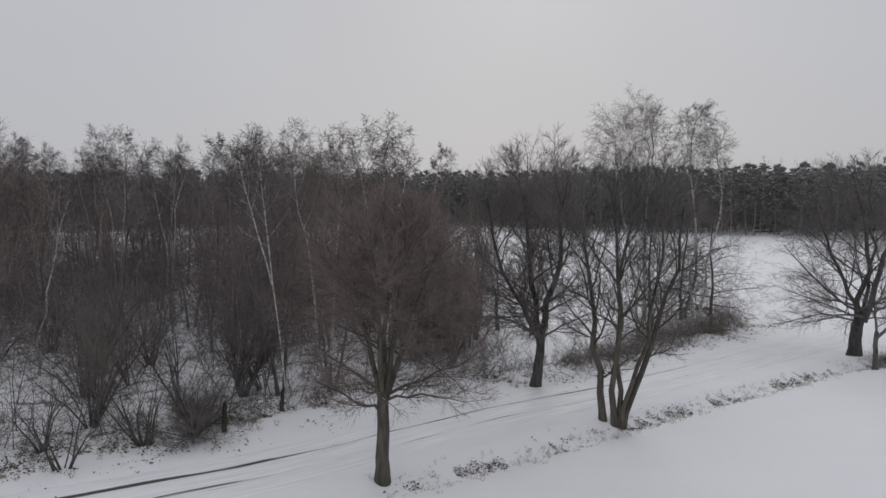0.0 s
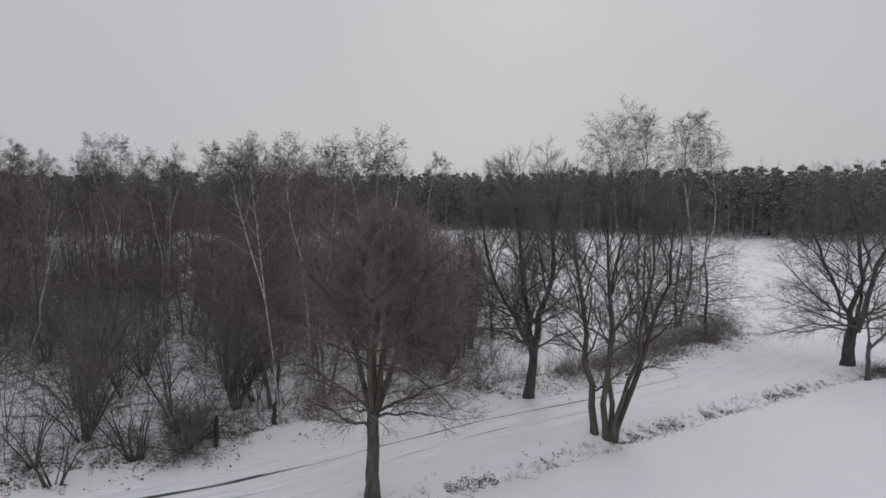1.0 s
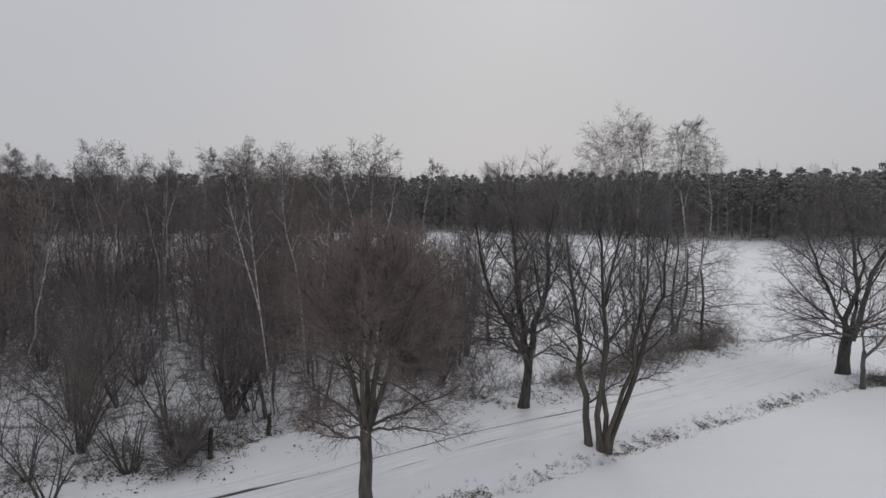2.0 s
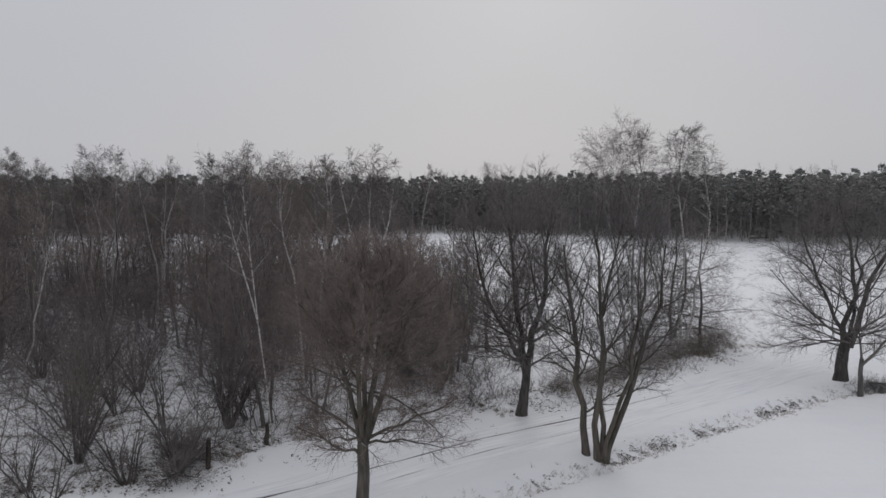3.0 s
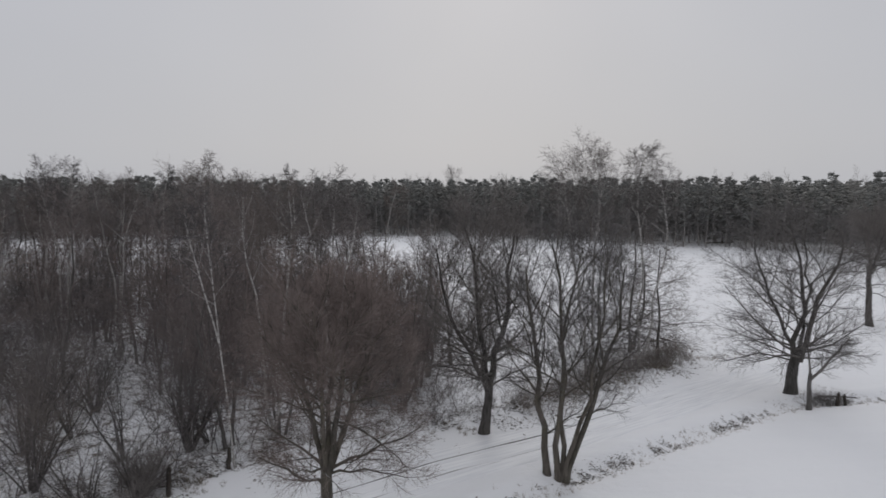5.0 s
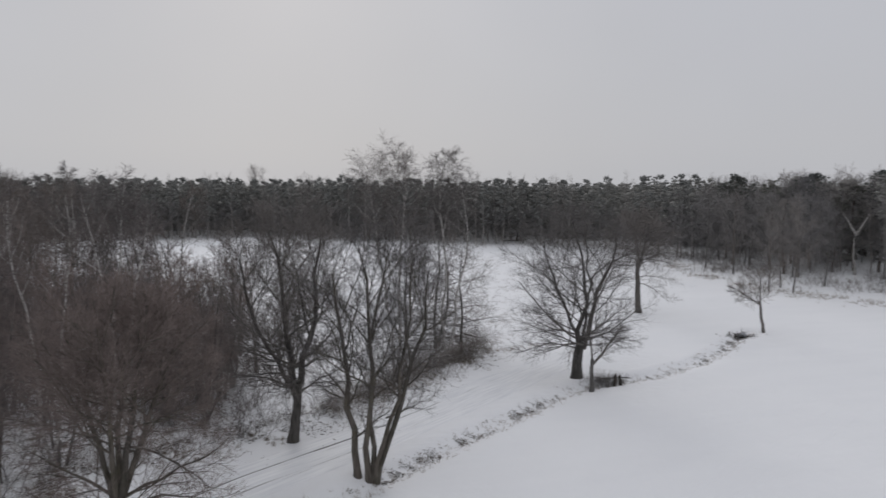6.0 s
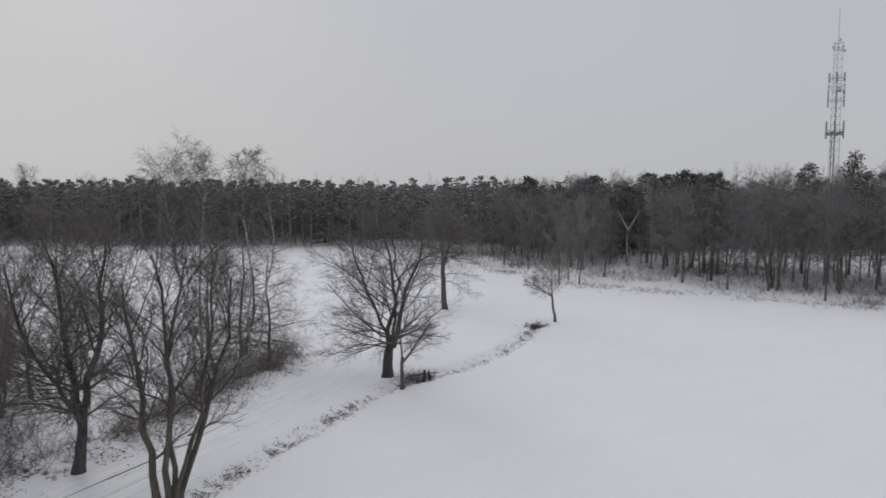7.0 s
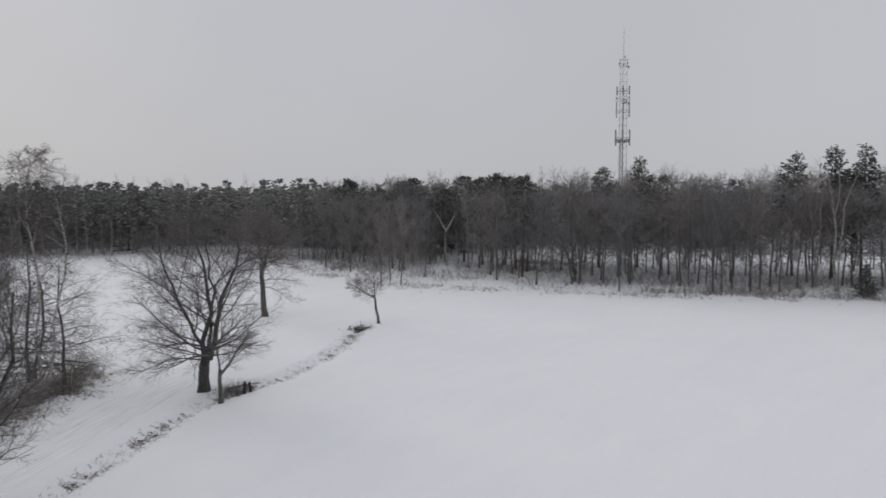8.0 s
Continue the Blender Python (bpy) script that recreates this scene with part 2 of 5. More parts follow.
def solid(name, chunks, mat, parent=None, label="", smooth=True):
    """One mesh object, under a parent where one is given."""
    me = mesh_of(name, chunks, smooth)
    me.materials.append(mat)
    ob = new(name, me)
    if parent is not None:
        ob.parent = parent
    if label:
        ob["label"] = label
    return ob


def unit(v):
    return v / np.maximum(np.linalg.norm(v, axis=-1, keepdims=True), 1e-9)


def rings(pts, rad, sides, point=False):
    """Tubes along polylines pts (N, K, 3) with radii rad (N, K); point: the last ring shrinks to a tip."""
    n, k, _ = pts.shape
    tan = unit(np.gradient(pts, axis=1))
    ref = np.where(np.abs(tan[:, :1, 2:]) > 0.8, np.array([1.0, 0, 0]), np.array([0, 0, 1.0]))
    a = unit(np.cross(tan, np.broadcast_to(ref, tan.shape)))
    b = np.cross(tan, a)
    th = np.arange(sides) * 2 * np.pi / sides
    kk = k - 1 if point else k
    ring = pts[:, :kk, None] + rad[:, :kk, None, None] * (np.cos(th)[:, None] * a[:, :kk, None] + np.sin(th)[:, None] * b[:, :kk, None])
    v = ring.reshape(-1, 3)
    idx = np.arange(n * kk * sides).reshape(n, kk, sides)
    nx = np.roll(idx, -1, axis=2)
    out = []
    quads = np.stack([idx[:, :-1], nx[:, :-1], nx[:, 1:], idx[:, 1:]], -1).reshape(-1, 4)
    if point:
        tip = len(v) + np.arange(n)
        v = np.concatenate([v, pts[:, -1]])
        tris = np.stack([idx[:, -1], nx[:, -1], np.broadcast_to(tip[:, None], (n, sides))], -1).reshape(-1, 3)
        if len(quads):
            quads = np.stack([quads[:, [0, 1, 2]], quads[:, [0, 2, 3]]], 1).reshape(-1, 3)
            tris = np.concatenate([quads, tris])
        return (v, tris)
    return (v, quads)


def box(cx, cy, cz, sx, sy, sz):
    v = np.array([[x, y, z] for x in (-1, 1) for y in (-1, 1) for z in (-1, 1)], float) * (sx / 2, sy / 2, sz / 2) + (cx, cy, cz)
    f = np.array([[0, 1, 3, 2], [4, 6, 7, 5], [0, 4, 5, 1], [2, 3, 7, 6], [0, 2, 6, 4], [1, 5, 7, 3]])
    return (v, f)


def stick(a, b, r, sides=6, r2=None):
    p = np.array([[a, b]], float)
    v, f = rings(p, np.array([[r, r if r2 is None else r2]]), sides)
    return (v, f)


# ---------------------------------------------------------------- how trees grow
def grow(rng, start, heading, length, r0, r1, k, wander, lift):
    n = len(start)
    pts = np.empty((n, k, 3))
    pts[:, 0] = start
    d = unit(heading)
    step = (length / (k - 1))[:, None]
    for i in range(1, k):
        d = unit(d + rng.normal(0, wander, (n, 3)) + np.array([0, 0, lift]))
        pts[:, i] = pts[:, i - 1] + d * step
    s = np.linspace(0, 1, k)[None]
    return pts, r0[:, None] * (1 - s) + r1[:, None] * s


def to_rim(start, heading, env):
    """How far it is from the starts, along the headings, to the rim of a crown (centre, radii)."""
    p, q = (start - np.array(env[0])) / np.array(env[1]), unit(heading) / np.array(env[1])
    a, b, c = (q * q).sum(1), 2 * (p * q).sum(1), (p * p).sum(1) - 1
    disc = b * b - 4 * a * c
    t = (-b + np.sqrt(np.maximum(disc, 0))) / (2 * a)
    return np.where((disc < 0) | (t < 0.2), 0.2, t)


def sprout(rng, pts, rad, per, lo, hi, ang, ratio, k, wander, lift, thick, rmin, taper=0.5, flat=0.0, lengths=None, low=-2.0, env=None):
    """Children of the branches pts, rad: per of them on each, between lo and hi of its length; env: the crown's ellipsoid, which they do not outgrow."""
    n, kp, _ = pts.shape
    plen = np.linalg.norm(np.diff(pts, axis=1), axis=2).sum(1) if lengths is None else lengths
    par = np.repeat(np.arange(n), per)
    j = np.tile(np.arange(per), n)
    s = (j + rng.random(n * per)) / per
    t = lo + (hi - lo) * s
    x = np.clip(t * (kp - 1), 0, kp - 1.001)
    i0 = x.astype(int)
    fr = (x - i0)[:, None]
    start = pts[par, i0] * (1 - fr) + pts[par, i0 + 1] * fr
    r = rad[par, i0] * (1 - fr[:, 0]) + rad[par, i0 + 1] * fr[:, 0]
    tan = unit(pts[par, i0 + 1] - pts[par, i0])
    ref = np.where(np.abs(tan[:, 2:]) > 0.8, np.array([1.0, 0, 0]), np.array([0, 0, 1.0]))
    a = unit(np.cross(tan, ref))
    b = np.cross(tan, a)
    phi = rng.random(n)[par] * 6.28 + j * 2.399 + rng.normal(0, 0.35, n * per)
    al = np.radians(ang[0] + (ang[1] - ang[0]) * s + rng.normal(0, 7, n * per))[:, None]
    heading = np.cos(al) * tan + np.sin(al) * (np.cos(phi)[:, None] * a + np.sin(phi)[:, None] * b)
    heading[:, 2] = np.maximum(heading[:, 2] * (1 - flat), low)
    length = plen[par] * (ratio[0] + (ratio[1] - ratio[0]) * s) * rng.uniform(0.75, 1.2, n * per)
    if env is not None:
        length = np.minimum(length, to_rim(start, heading, env) * rng.uniform(0.78, 1.08, n * per))
    rr0 = np.maximum(r * thick, rmin)
    q, w = grow(rng, start, heading, length, rr0, np.maximum(rr0 * (1 - taper), rmin * 0.6), k, wander, lift)
    return q, w, par


def bole(rng, base, tops, r0, r1, k, wander=0.03, flare=1.35):
    """Trunks from base points to top points, curving a little, flared at the foot."""
    base, tops = np.array(base, float), np.array(tops, float)
    s = np.linspace(0, 1, k)
    s = s ** 1.25
    pts = base[:, None] * (1 - s[None, :, None]) + tops[:, None] * s[None, :, None]
    hgt = np.linalg.norm(tops - base, axis=1)[:, None, None]
    sway = np.where(hgt < 7, np.minimum(wander, 0.025), wander)
    off = np.cumsum(rng.normal(0, 1, pts.shape), axis=1) * sway / math.sqrt(k) * hgt * np.array([1, 1, 0])
    off -= off[:, :1]
    off *= (np.minimum(1, s * 6) * np.sin(np.pi * np.clip(s, 0, 1)) ** 0.5)[None, :, None]
    rad = np.array(r0)[:, None] * (1 - s) ** 0.8 + np.array(r1)[:, None]
    rad = rad * (1 + np.where(base[:, 2:3] < 0.3, flare - 1, 0.0) * np.exp(-s * hgt[:, 0] / 0.35))
    return pts + off, rad


def bough(rng, arms):
    """Long low limbs, each from a start through a knee to a tip."""
    t = np.linspace(0, 1, 7)[None, :, None]
    a, b, c = (np.array([arm[i] for arm in arms], float)[:, None] for i in range(3))
    pts = a * (1 - t) ** 2 + 2 * b * t * (1 - t) + c * t ** 2
    pts[:, 1:] += rng.normal(0, 0.06, (len(arms), 6, 3))
    return pts, np.array([arm[3] for arm in arms])[:, None] * (1 - 0.78 * t[:, :, 0])


def crown_levels(rng, pts, rad, height, per, lo, hi, ang, reach, thin, lift=0.03, k3=3, side=1.0, arms=(), env=None):
    """Limbs, branches, shoots and twigs on the trunks pts, rad."""
    n = len(pts)
    l1 = sprout(rng, pts, rad, per[0], lo, hi, ang, reach, 7, 0.13, lift, 0.46, 0.018, 0.84, 0.0, np.full(n, height), low=0.05, env=env)
    if arms:
        q, w = bough(rng, arms)
        l1 = (np.concatenate([l1[0], q]), np.concatenate([l1[1], w]), np.concatenate([l1[2], np.zeros(len(arms), int)]))
    l2 = sprout(rng, l1[0], l1[1], per[1], 0.15, 0.98, (50, 28), (0.50 * side, 0.30 * side), 4, 0.15, lift, 0.50, 0.0105, 0.6, low=-0.2)
    l3 = sprout(rng, l2[0], l2[1], per[2], 0.1, 1.0, (46, 28), (0.58, 0.46), k3, 0.10, 0.03, 0.6, 0.0078 * thin, 0.5)
    l4 = sprout(rng, l3[0], l3[1], per[3], 0.1, 1.0, (42, 28), (0.66, 0.52), 2, 0.1, 0.02, 0.8, 0.0064 * thin, 0.5)
    return l1, l2, l3, l4


def tree_oak(name, rng, base, feet, tops, height, r0, r1, mats, label, per, reach, lo=0.6, hi=1.0, ang=(82, 10), plain=0, thin=1.0, wander=0.03, category="oak tree", side=1.0, lift=0.03, k3=3, arms=(), env=None):
    """A bare broad-leaved tree: trunks from feet to tops, limbs that fan out, a crown of twigs. The first plain trunks bear no limbs."""
    root = tagged(new(name), label, category)
    pts, rad = bole(rng, feet, tops, np.array(r0) - np.array(r1), r1, 10, wander)
    pts[:, 0, 2] -= np.where(pts[:, 0, 2] < 0.3, 0.15, 0.0)
    l1, l2, l3, l4 = crown_levels(rng, pts[plain:], rad[plain:], height, per, lo, hi, ang, reach, thin, lift, k3, side=side, arms=arms, env=env)
    for i in range(len(pts)):
        solid("trunk", [rings(pts[i:i + 1], rad[i:i + 1], 12)], mats[0], root)
    for i in range(len(l1[0])):
        limb = solid("limb", [rings(l1[0][i:i + 1], l1[1][i:i + 1], 7)], mats[2 if len(mats) > 2 else 0], root)
        for j in np.flatnonzero(l2[2] == i):
            solid("branch", [rings(l2[0][j:j + 1], l2[1][j:j + 1], 4)], mats[2 if len(mats) > 2 else 0], limb)
    solid("crown", [rings(l3[0], l3[1], 3, True), rings(l4[0], l4[1], 3, True)], mats[1], root, label="fine bare twigs")
    root.location = base
    return root


def tree_slim(name, rng, base, height, r0, mats, label, per=(14, 6, 6, 4), lo=0.22, reach=(0.30, 0.16), ang=(52, 22), thin=1.3, lean=0.6, stems=1, category="tree", lift=0.05, env=None, wander=0.05):
    """A slim wood-grown tree with one trunk or a few, and a light crown."""
    root = tagged(new(name), label, category)
    feet = [(rng.normal(0, 0.18) * (stems > 1), rng.normal(0, 0.18) * (stems > 1), 0) for _ in range(stems)]
    tops = [(f[0] * 6 + rng.normal(0, lean), f[1] * 6 + rng.normal(0, lean), height * rng.uniform(0.85, 1)) for f in feet]
    pts, rad = bole(rng, feet, tops, [r0] * stems, [0.02] * stems, 8, wander)
    pts[:, 0, 2] -= 0.15
    n = len(pts)
    l1 = sprout(rng, pts, rad, per[0], lo, 0.98, ang, reach, 5, 0.10, lift, 0.45, 0.016 * thin, 0.7, 0.0, np.full(n, height), env=env)
    l2 = sprout(rng, l1[0], l1[1], per[1], 0.2, 1.0, (52, 32), (0.5, 0.38), 3, 0.15, lift - 0.01, 0.55, 0.010 * thin, 0.6)
    l3 = sprout(rng, l2[0], l2[1], per[2], 0.12, 1.0, (50, 32), (0.62, 0.52), 2, 0.12, lift - 0.01, 0.6, 0.0085 * thin, 0.5)
    l4 = sprout(rng, l3[0], l3[1], per[3], 0.1, 1.0, (46, 30), (0.72, 0.6), 2, 0.1, lift - 0.02, 0.8, 0.0072 * thin, 0.5)
    for i in range(n):
        solid("trunk", [rings(pts[i:i + 1], rad[i:i + 1], 7)], mats[0], root)
    solid("crown", [rings(l1[0], l1[1], 4), rings(l2[0], l2[1], 3, True), rings(l3[0], l3[1], 3, True), rings(l4[0], l4[1], 3, True)], mats[1], root)
    root.location = base
    return root


def tree_birch(name, rng, base, tops, height, r0, label, per=(16, 7, 8, 6), lo=0.35, spread=0.28, feet=None, category="birch tree", ang=(38, 26), crest=0.4, thin=1.0, env=None, wander=0.045):
    """A birch: white stems, rising limbs, hanging twigs."""
    root = tagged(new(name), label, category)
    feet = feet or [(0, 0, 0)]
    pts, rad = bole(rng, feet, tops, [r0] * len(tops), [0.02] * len(tops), 10, wander, 1.3)
    pts[:, 0, 2] -= 0.15
    n = len(pts)
    l1 = sprout(rng, pts, rad, per[0], lo, 0.98, ang, (spread, spread * crest), 6, 0.09, 0.06, 0.5, 0.012, 0.85, 0.0, np.full(n, height), env=env)
    l2 = sprout(rng, l1[0], l1[1], per[1], 0.25, 1.0, (46, 32), (0.42, 0.34), 4, 0.14, -0.04, 0.5, 0.0085, 0.6)
    l3 = sprout(rng, l2[0], l2[1], per[2], 0.2, 1.0, (48, 36), (0.55, 0.5), 3, 0.09, -0.16, 0.7, 0.0068 * thin, 0.5)
    l4 = sprout(rng, l3[0], l3[1], per[3], 0.1, 1.0, (36, 30), (0.62, 0.5), 2, 0.1, -0.16, 0.9, 0.0062 * thin, 0.5)
    for i in range(n):
        own = l1[2] == i
        solid("trunk", [rings(pts[i:i + 1], rad[i:i + 1], 9), rings(l1[0][own], l1[1][own], 5)], M_BIRCH, root)
    solid("crown", [rings(l2[0], l2[1], 3), rings(l3[0], l3[1], 3, True), rings(l4[0], l4[1], 3, True)], M_TWIG_BIRCH, root, label="hanging fine twigs")
    root.location = base
    return root


def shrub(name, rng, base, height, stems, label, mat=None, per=(10, 10), lean=0.85):
    """A many-stemmed bare bush."""
    root = tagged(new(name), label, "shrub")
    az = rng.random(stems) * 6.28
    r = rng.random(stems) * 0.3
    start = np.stack([np.cos(az) * r, np.sin(az) * r, np.full(stems, -0.1)], -1)
    tilt = rng.uniform(0.05, lean, stems)
    heading = np.stack([np.cos(az) * np.sin(tilt), np.sin(az) * np.sin(tilt), np.cos(tilt)], -1)
    ln = height * rng.uniform(0.6, 1.05, stems)
    pts, rad = grow(rng, start, heading, ln, rng.uniform(0.026, 0.080, stems), np.full(stems, 0.008), 7, 0.10, 0.02)
    l2 = sprout(rng, pts, rad, per[0], 0.2, 0.98, (48, 30), (0.42, 0.30), 3, 0.13, 0.05, 0.5, 0.010, 0.5)
    l3 = sprout(rng, l2[0], l2[1], per[1], 0.15, 1.0, (48, 35), (0.6, 0.5), 2, 0.1, 0.03, 0.7, 0.008, 0.5)
    for i in range(stems):
        solid("stem", [rings(pts[i:i + 1], rad[i:i + 1], 5)], M_WET, root)
    solid("crown", [rings(l2[0], l2[1], 3, True), rings(l3[0], l3[1], 3, True)], mat or M_BUSH, root)
    root.location = base
    return root


def needle_tufts(rng, centres, size, blades, fat=0.20):
    """Bunches of needles or shoots: three-sided spikes that radiate from each centre."""
    n = len(centres)
    d = unit(rng.normal(0, 1, (n * blades, 3)) + np.array([0, 0, 0.35]))
    c = np.repeat(centres, blades, axis=0) + rng.normal(0, 0.10, (n * blades, 3)) * np.repeat(size, blades)[:, None]
    ln = np.repeat(size, blades) * rng.uniform(0.5, 1.1, n * blades)
    p = np.stack([c, c + d * ln[:, None]], 1)
    r = np.stack([ln * fat, ln * 0.02], 1)
    return rings(p, r, 3, True)


OCT_V = np.array([(1, 0, 0), (0, 1, 0), (-1, 0, 0), (0, -1, 0), (0, 0, 1), (0, 0, -1)], float)
OCT_F = np.array([(0, 1, 4), (1, 2, 4), (2, 3, 4), (3, 0, 4), (1, 0, 5), (2, 1, 5), (3, 2, 5), (0, 3, 5)])


def pads(rng, centres, size, flat=0.55):
    """Small uneven pads of dense foliage at the centres, each turned on its own."""
    n = len(centres)
    a = rng.random(n) * 6.28
    v = OCT_V[None] * rng.uniform(0.5, 1.4, (n, 6, 1)) * size[:, None, None] * np.array([1, 1, flat]) + rng.normal(0, 0.12, (n, 6, 3)) * size[:, None, None]
    c, q = np.cos(a)[:, None], np.sin(a)[:, None]
    v = np.stack([v[..., 0] * c - v[..., 1] * q, v[..., 0] * q + v[..., 1] * c, v[..., 2]], -1) + centres[:, None]
    return (v.reshape(-1, 3), (np.arange(n)[:, None, None] * 6 + OCT_F[None]).reshape(-1, 3))


def pine_geometry(rng, height, crown_lo, width, per1, per2, blades, r0, spruce=False, pad=0.30):
    pts, rad = bole(rng, [(0, 0, 0)], [(rng.normal(0, 0.3), rng.normal(0, 0.3), height)], [r0], [0.03], 8, 0.02, 1.2)
    pts[:, 0, 2] -= 0.2
    ang = (100, 60) if spruce else (86, 30)
    rat = (width / height, width / height * (0.22 if spruce else 0.8))
    env = None if spruce else ((0, 0, height * (0.5 + crown_lo / 2)), (width, width, height * (0.5 - crown_lo / 2)))
    l1 = sprout(rng, pts, rad, per1, crown_lo, 0.99, ang, rat, 4, 0.10, 0.02 if spruce else 0.08, 0.35, 0.025, 0.7, 0.0, np.array([height]), env=env)
    q = sprout(rng, l1[0], l1[1], per2, 0.15 if spruce else 0.4, 1.0, (55, 35), (0.35, 0.3), 2, 0.1, 0.05, 0.5, 0.012, 0.5)
    cen = q[0][:, 1]
    if spruce:
        reach = np.linalg.norm(l1[0][:, -1] - l1[0][:, 0], axis=1)[q[2]]
        size = np.clip(0.26 * reach, 0.22, 0.75) * rng.uniform(0.8, 1.2, len(cen))
        tip = pts[0, -1] + np.stack([np.zeros(5), np.zeros(5), np.linspace(-0.9, 0.5, 5)], -1)
        cen, size = np.concatenate([cen, tip]), np.concatenate([size, np.linspace(0.5, 0.3, 5)])
        return pts, rad, l1, q, [needle_tufts(rng, cen, size, blades, 0.13), pads(rng, cen, size * 0.5, 0.4)]
    size = rng.uniform(0.7, 1.3, len(cen)) * pad
    return pts, rad, l1, q, [needle_tufts(rng, cen, size * 1.8, blades, 0.09), pads(rng, cen, size, 0.5)]


def tree_pine(name, rng, base, height, label, crown_lo=0.45, width=2.8, per1=20, per2=14, blades=8, r0=0.2, spruce=False, category="pine tree"):
    root = tagged(new(name), label, category)
    pts, rad, l1, q, tufts = pine_geometry(rng, height, crown_lo, width, per1, per2, blades, r0, spruce)
    solid("trunk", [rings(pts, rad, 7)], M_PINEBARK, root)
    solid("branchwork", [rings(l1[0], l1[1], 4), rings(q[0], q[1], 3, True)], M_DARK, root)
    solid("needles", tufts, M_NEEDLE, root, label="dark green needle bunches dusted with snow")
    root.location = base
    return root


def spread_copies(proto, places, rng, smin, smax):
    """Copies of a thing at the places, each turned and sized on its own."""
    for x, y in places:
        s = rng.uniform(smin, smax)
        copy_thing(proto, Matrix.Translation((x, y, float(height_at(x, y)) - 0.05)) @ Matrix.Rotation(rng.uniform(0, 6.28), 4, "Z") @ Matrix.Diagonal((s * rng.uniform(0.9, 1.1), s * rng.uniform(0.9, 1.1), s, 1)))


# ---------------------------------------------------------------- the lie of the land
ROAD = [(-60, 4), (-36, 13.5), (-20, 20.4), (-13.2, 23.45), (-10.2, 24.85), (-7.4, 26.45), (-5.05, 28.05), (-2.8, 29.75), (0.87, 32.7), (3.9, 34.7), (6.9, 36.3), (11.2, 38.9), (18, 43.3), (30, 51.0), (45, 61.5), (62, 76), (80, 95), (92, 125), (96, 160)]
DITCH = [(-40, -4), (-20, 11.0), (-8, 20.4), (-1.6, 24.9), (5.4, 29.5), (12.0, 33.9), (17.7, 37.6), (22.6, 40.5), (26.5, 42.6), (30, 43.4), (34.4, 43.9), (42, 47.2), (47, 50.4), (52.6, 54.5), (55, 56.0)]
WOOD_EDGE = [(-60, 9.5), (-36, 18.5), (-24, 23.2), (-16.5, 26.0), (-12.9, 28.6), (-7.7, 31.8), (-4, 35.4), (1.1, 38.0), (5.5, 39.2), (9.7, 41.7), (14.2, 45.6), (18.5, 48.4), (23.8, 53.0), (24.6, 56)]
FOREST = [(-260, 205), (-120, 205), (13, 224), (50, 192), (79, 178), (97, 160), (101, 135), (95, 121), (88.5, 101), (86, 84), (90, 66), (93.5, 52), (99, 38), (105, 24), (108.5, 11), (114, -30), (122, -140)]

wave_rng = np.random.default_rng(5)
WAVES = wave_rng.normal(0, 1, (3, 14, 2))
PHASES = wave_rng.random((3, 14)) * 6.28


def wobble(x, y, size, bank=0):
    """A smooth random surface, about -1..1, with features of that size."""
    w, p = WAVES[bank] * (2.2 / size), PHASES[bank]
    out = 0.0
    for i in range(14):
        out = out + np.sin(x * w[i, 0] + y * w[i, 1] + p[i])
    return out / 5.0


def off_line(x, y, line):
    """Distance to a polyline and the signed side (positive: to the left of its run)."""
    best = np.full(np.shape(x), 1e9)
    side = np.zeros(np.shape(x))
    for (ax, ay), (bx, by) in zip(line[:-1], line[1:]):
        dx, dy = bx - ax, by - ay
        t = np.clip(((x - ax) * dx + (y - ay) * dy) / (dx * dx + dy * dy), 0, 1)
        ex, ey = x - ax - t * dx, y - ay - t * dy
        d = np.hypot(ex, ey)
        near = d < best
        best = np.where(near, d, best)
        side = np.where(near, np.sign(dx * ey - dy * ex), side)
    return best, side


def height_at(x, y):
    x, y = np.asarray(x, float), np.asarray(y, float)
    h = 0.10 * wobble(x, y, 14, 0) + 0.02 * wobble(x, y, 2.2, 1)
    d, s = off_line(x, y, DITCH)
    h = h - 0.30 * np.exp(-(d / 0.8) ** 2) + np.where(s > 0, 0.12, 0.03) * np.exp(-((d - 1.5) / 0.6) ** 2)
    st, _ = off_line(x, y, [(25, 55), (42, 88), (88, 182)])
    h = h + 0.07 * np.clip((5 - st) / 3, 0, 1) * wobble(x, y, 1.4, 2) + 0.03 * wobble(x * 0.8 + y * 0.6, (y * 0.8 - x * 0.6) * 3.0, 4.5, 2)
    e, es = off_line(x, y, WOOD_EDGE)
    inside = np.clip(e * es / 2.0, 0, 1)
    h = h + inside * (0.12 + 0.10 * wobble(x, y, 1.7, 2) + 0.15 * wobble(x, y, 6, 1))
    f, fs = off_line(x, y, FOREST)
    h = h + np.clip(f * fs / 3.0 + 0.3, 0, 1) * (0.35 + 0.15 * wobble(x, y, 3.0, 2))
    return h


def stretch(lo, hi, step, far):
    a = np.arange(lo, hi, step)
    g = np.cumsum(step * 1.16 ** np.arange(1, 70))
    g = g[g < far]
    return np.concatenate([lo - g[::-1], a, hi + g])


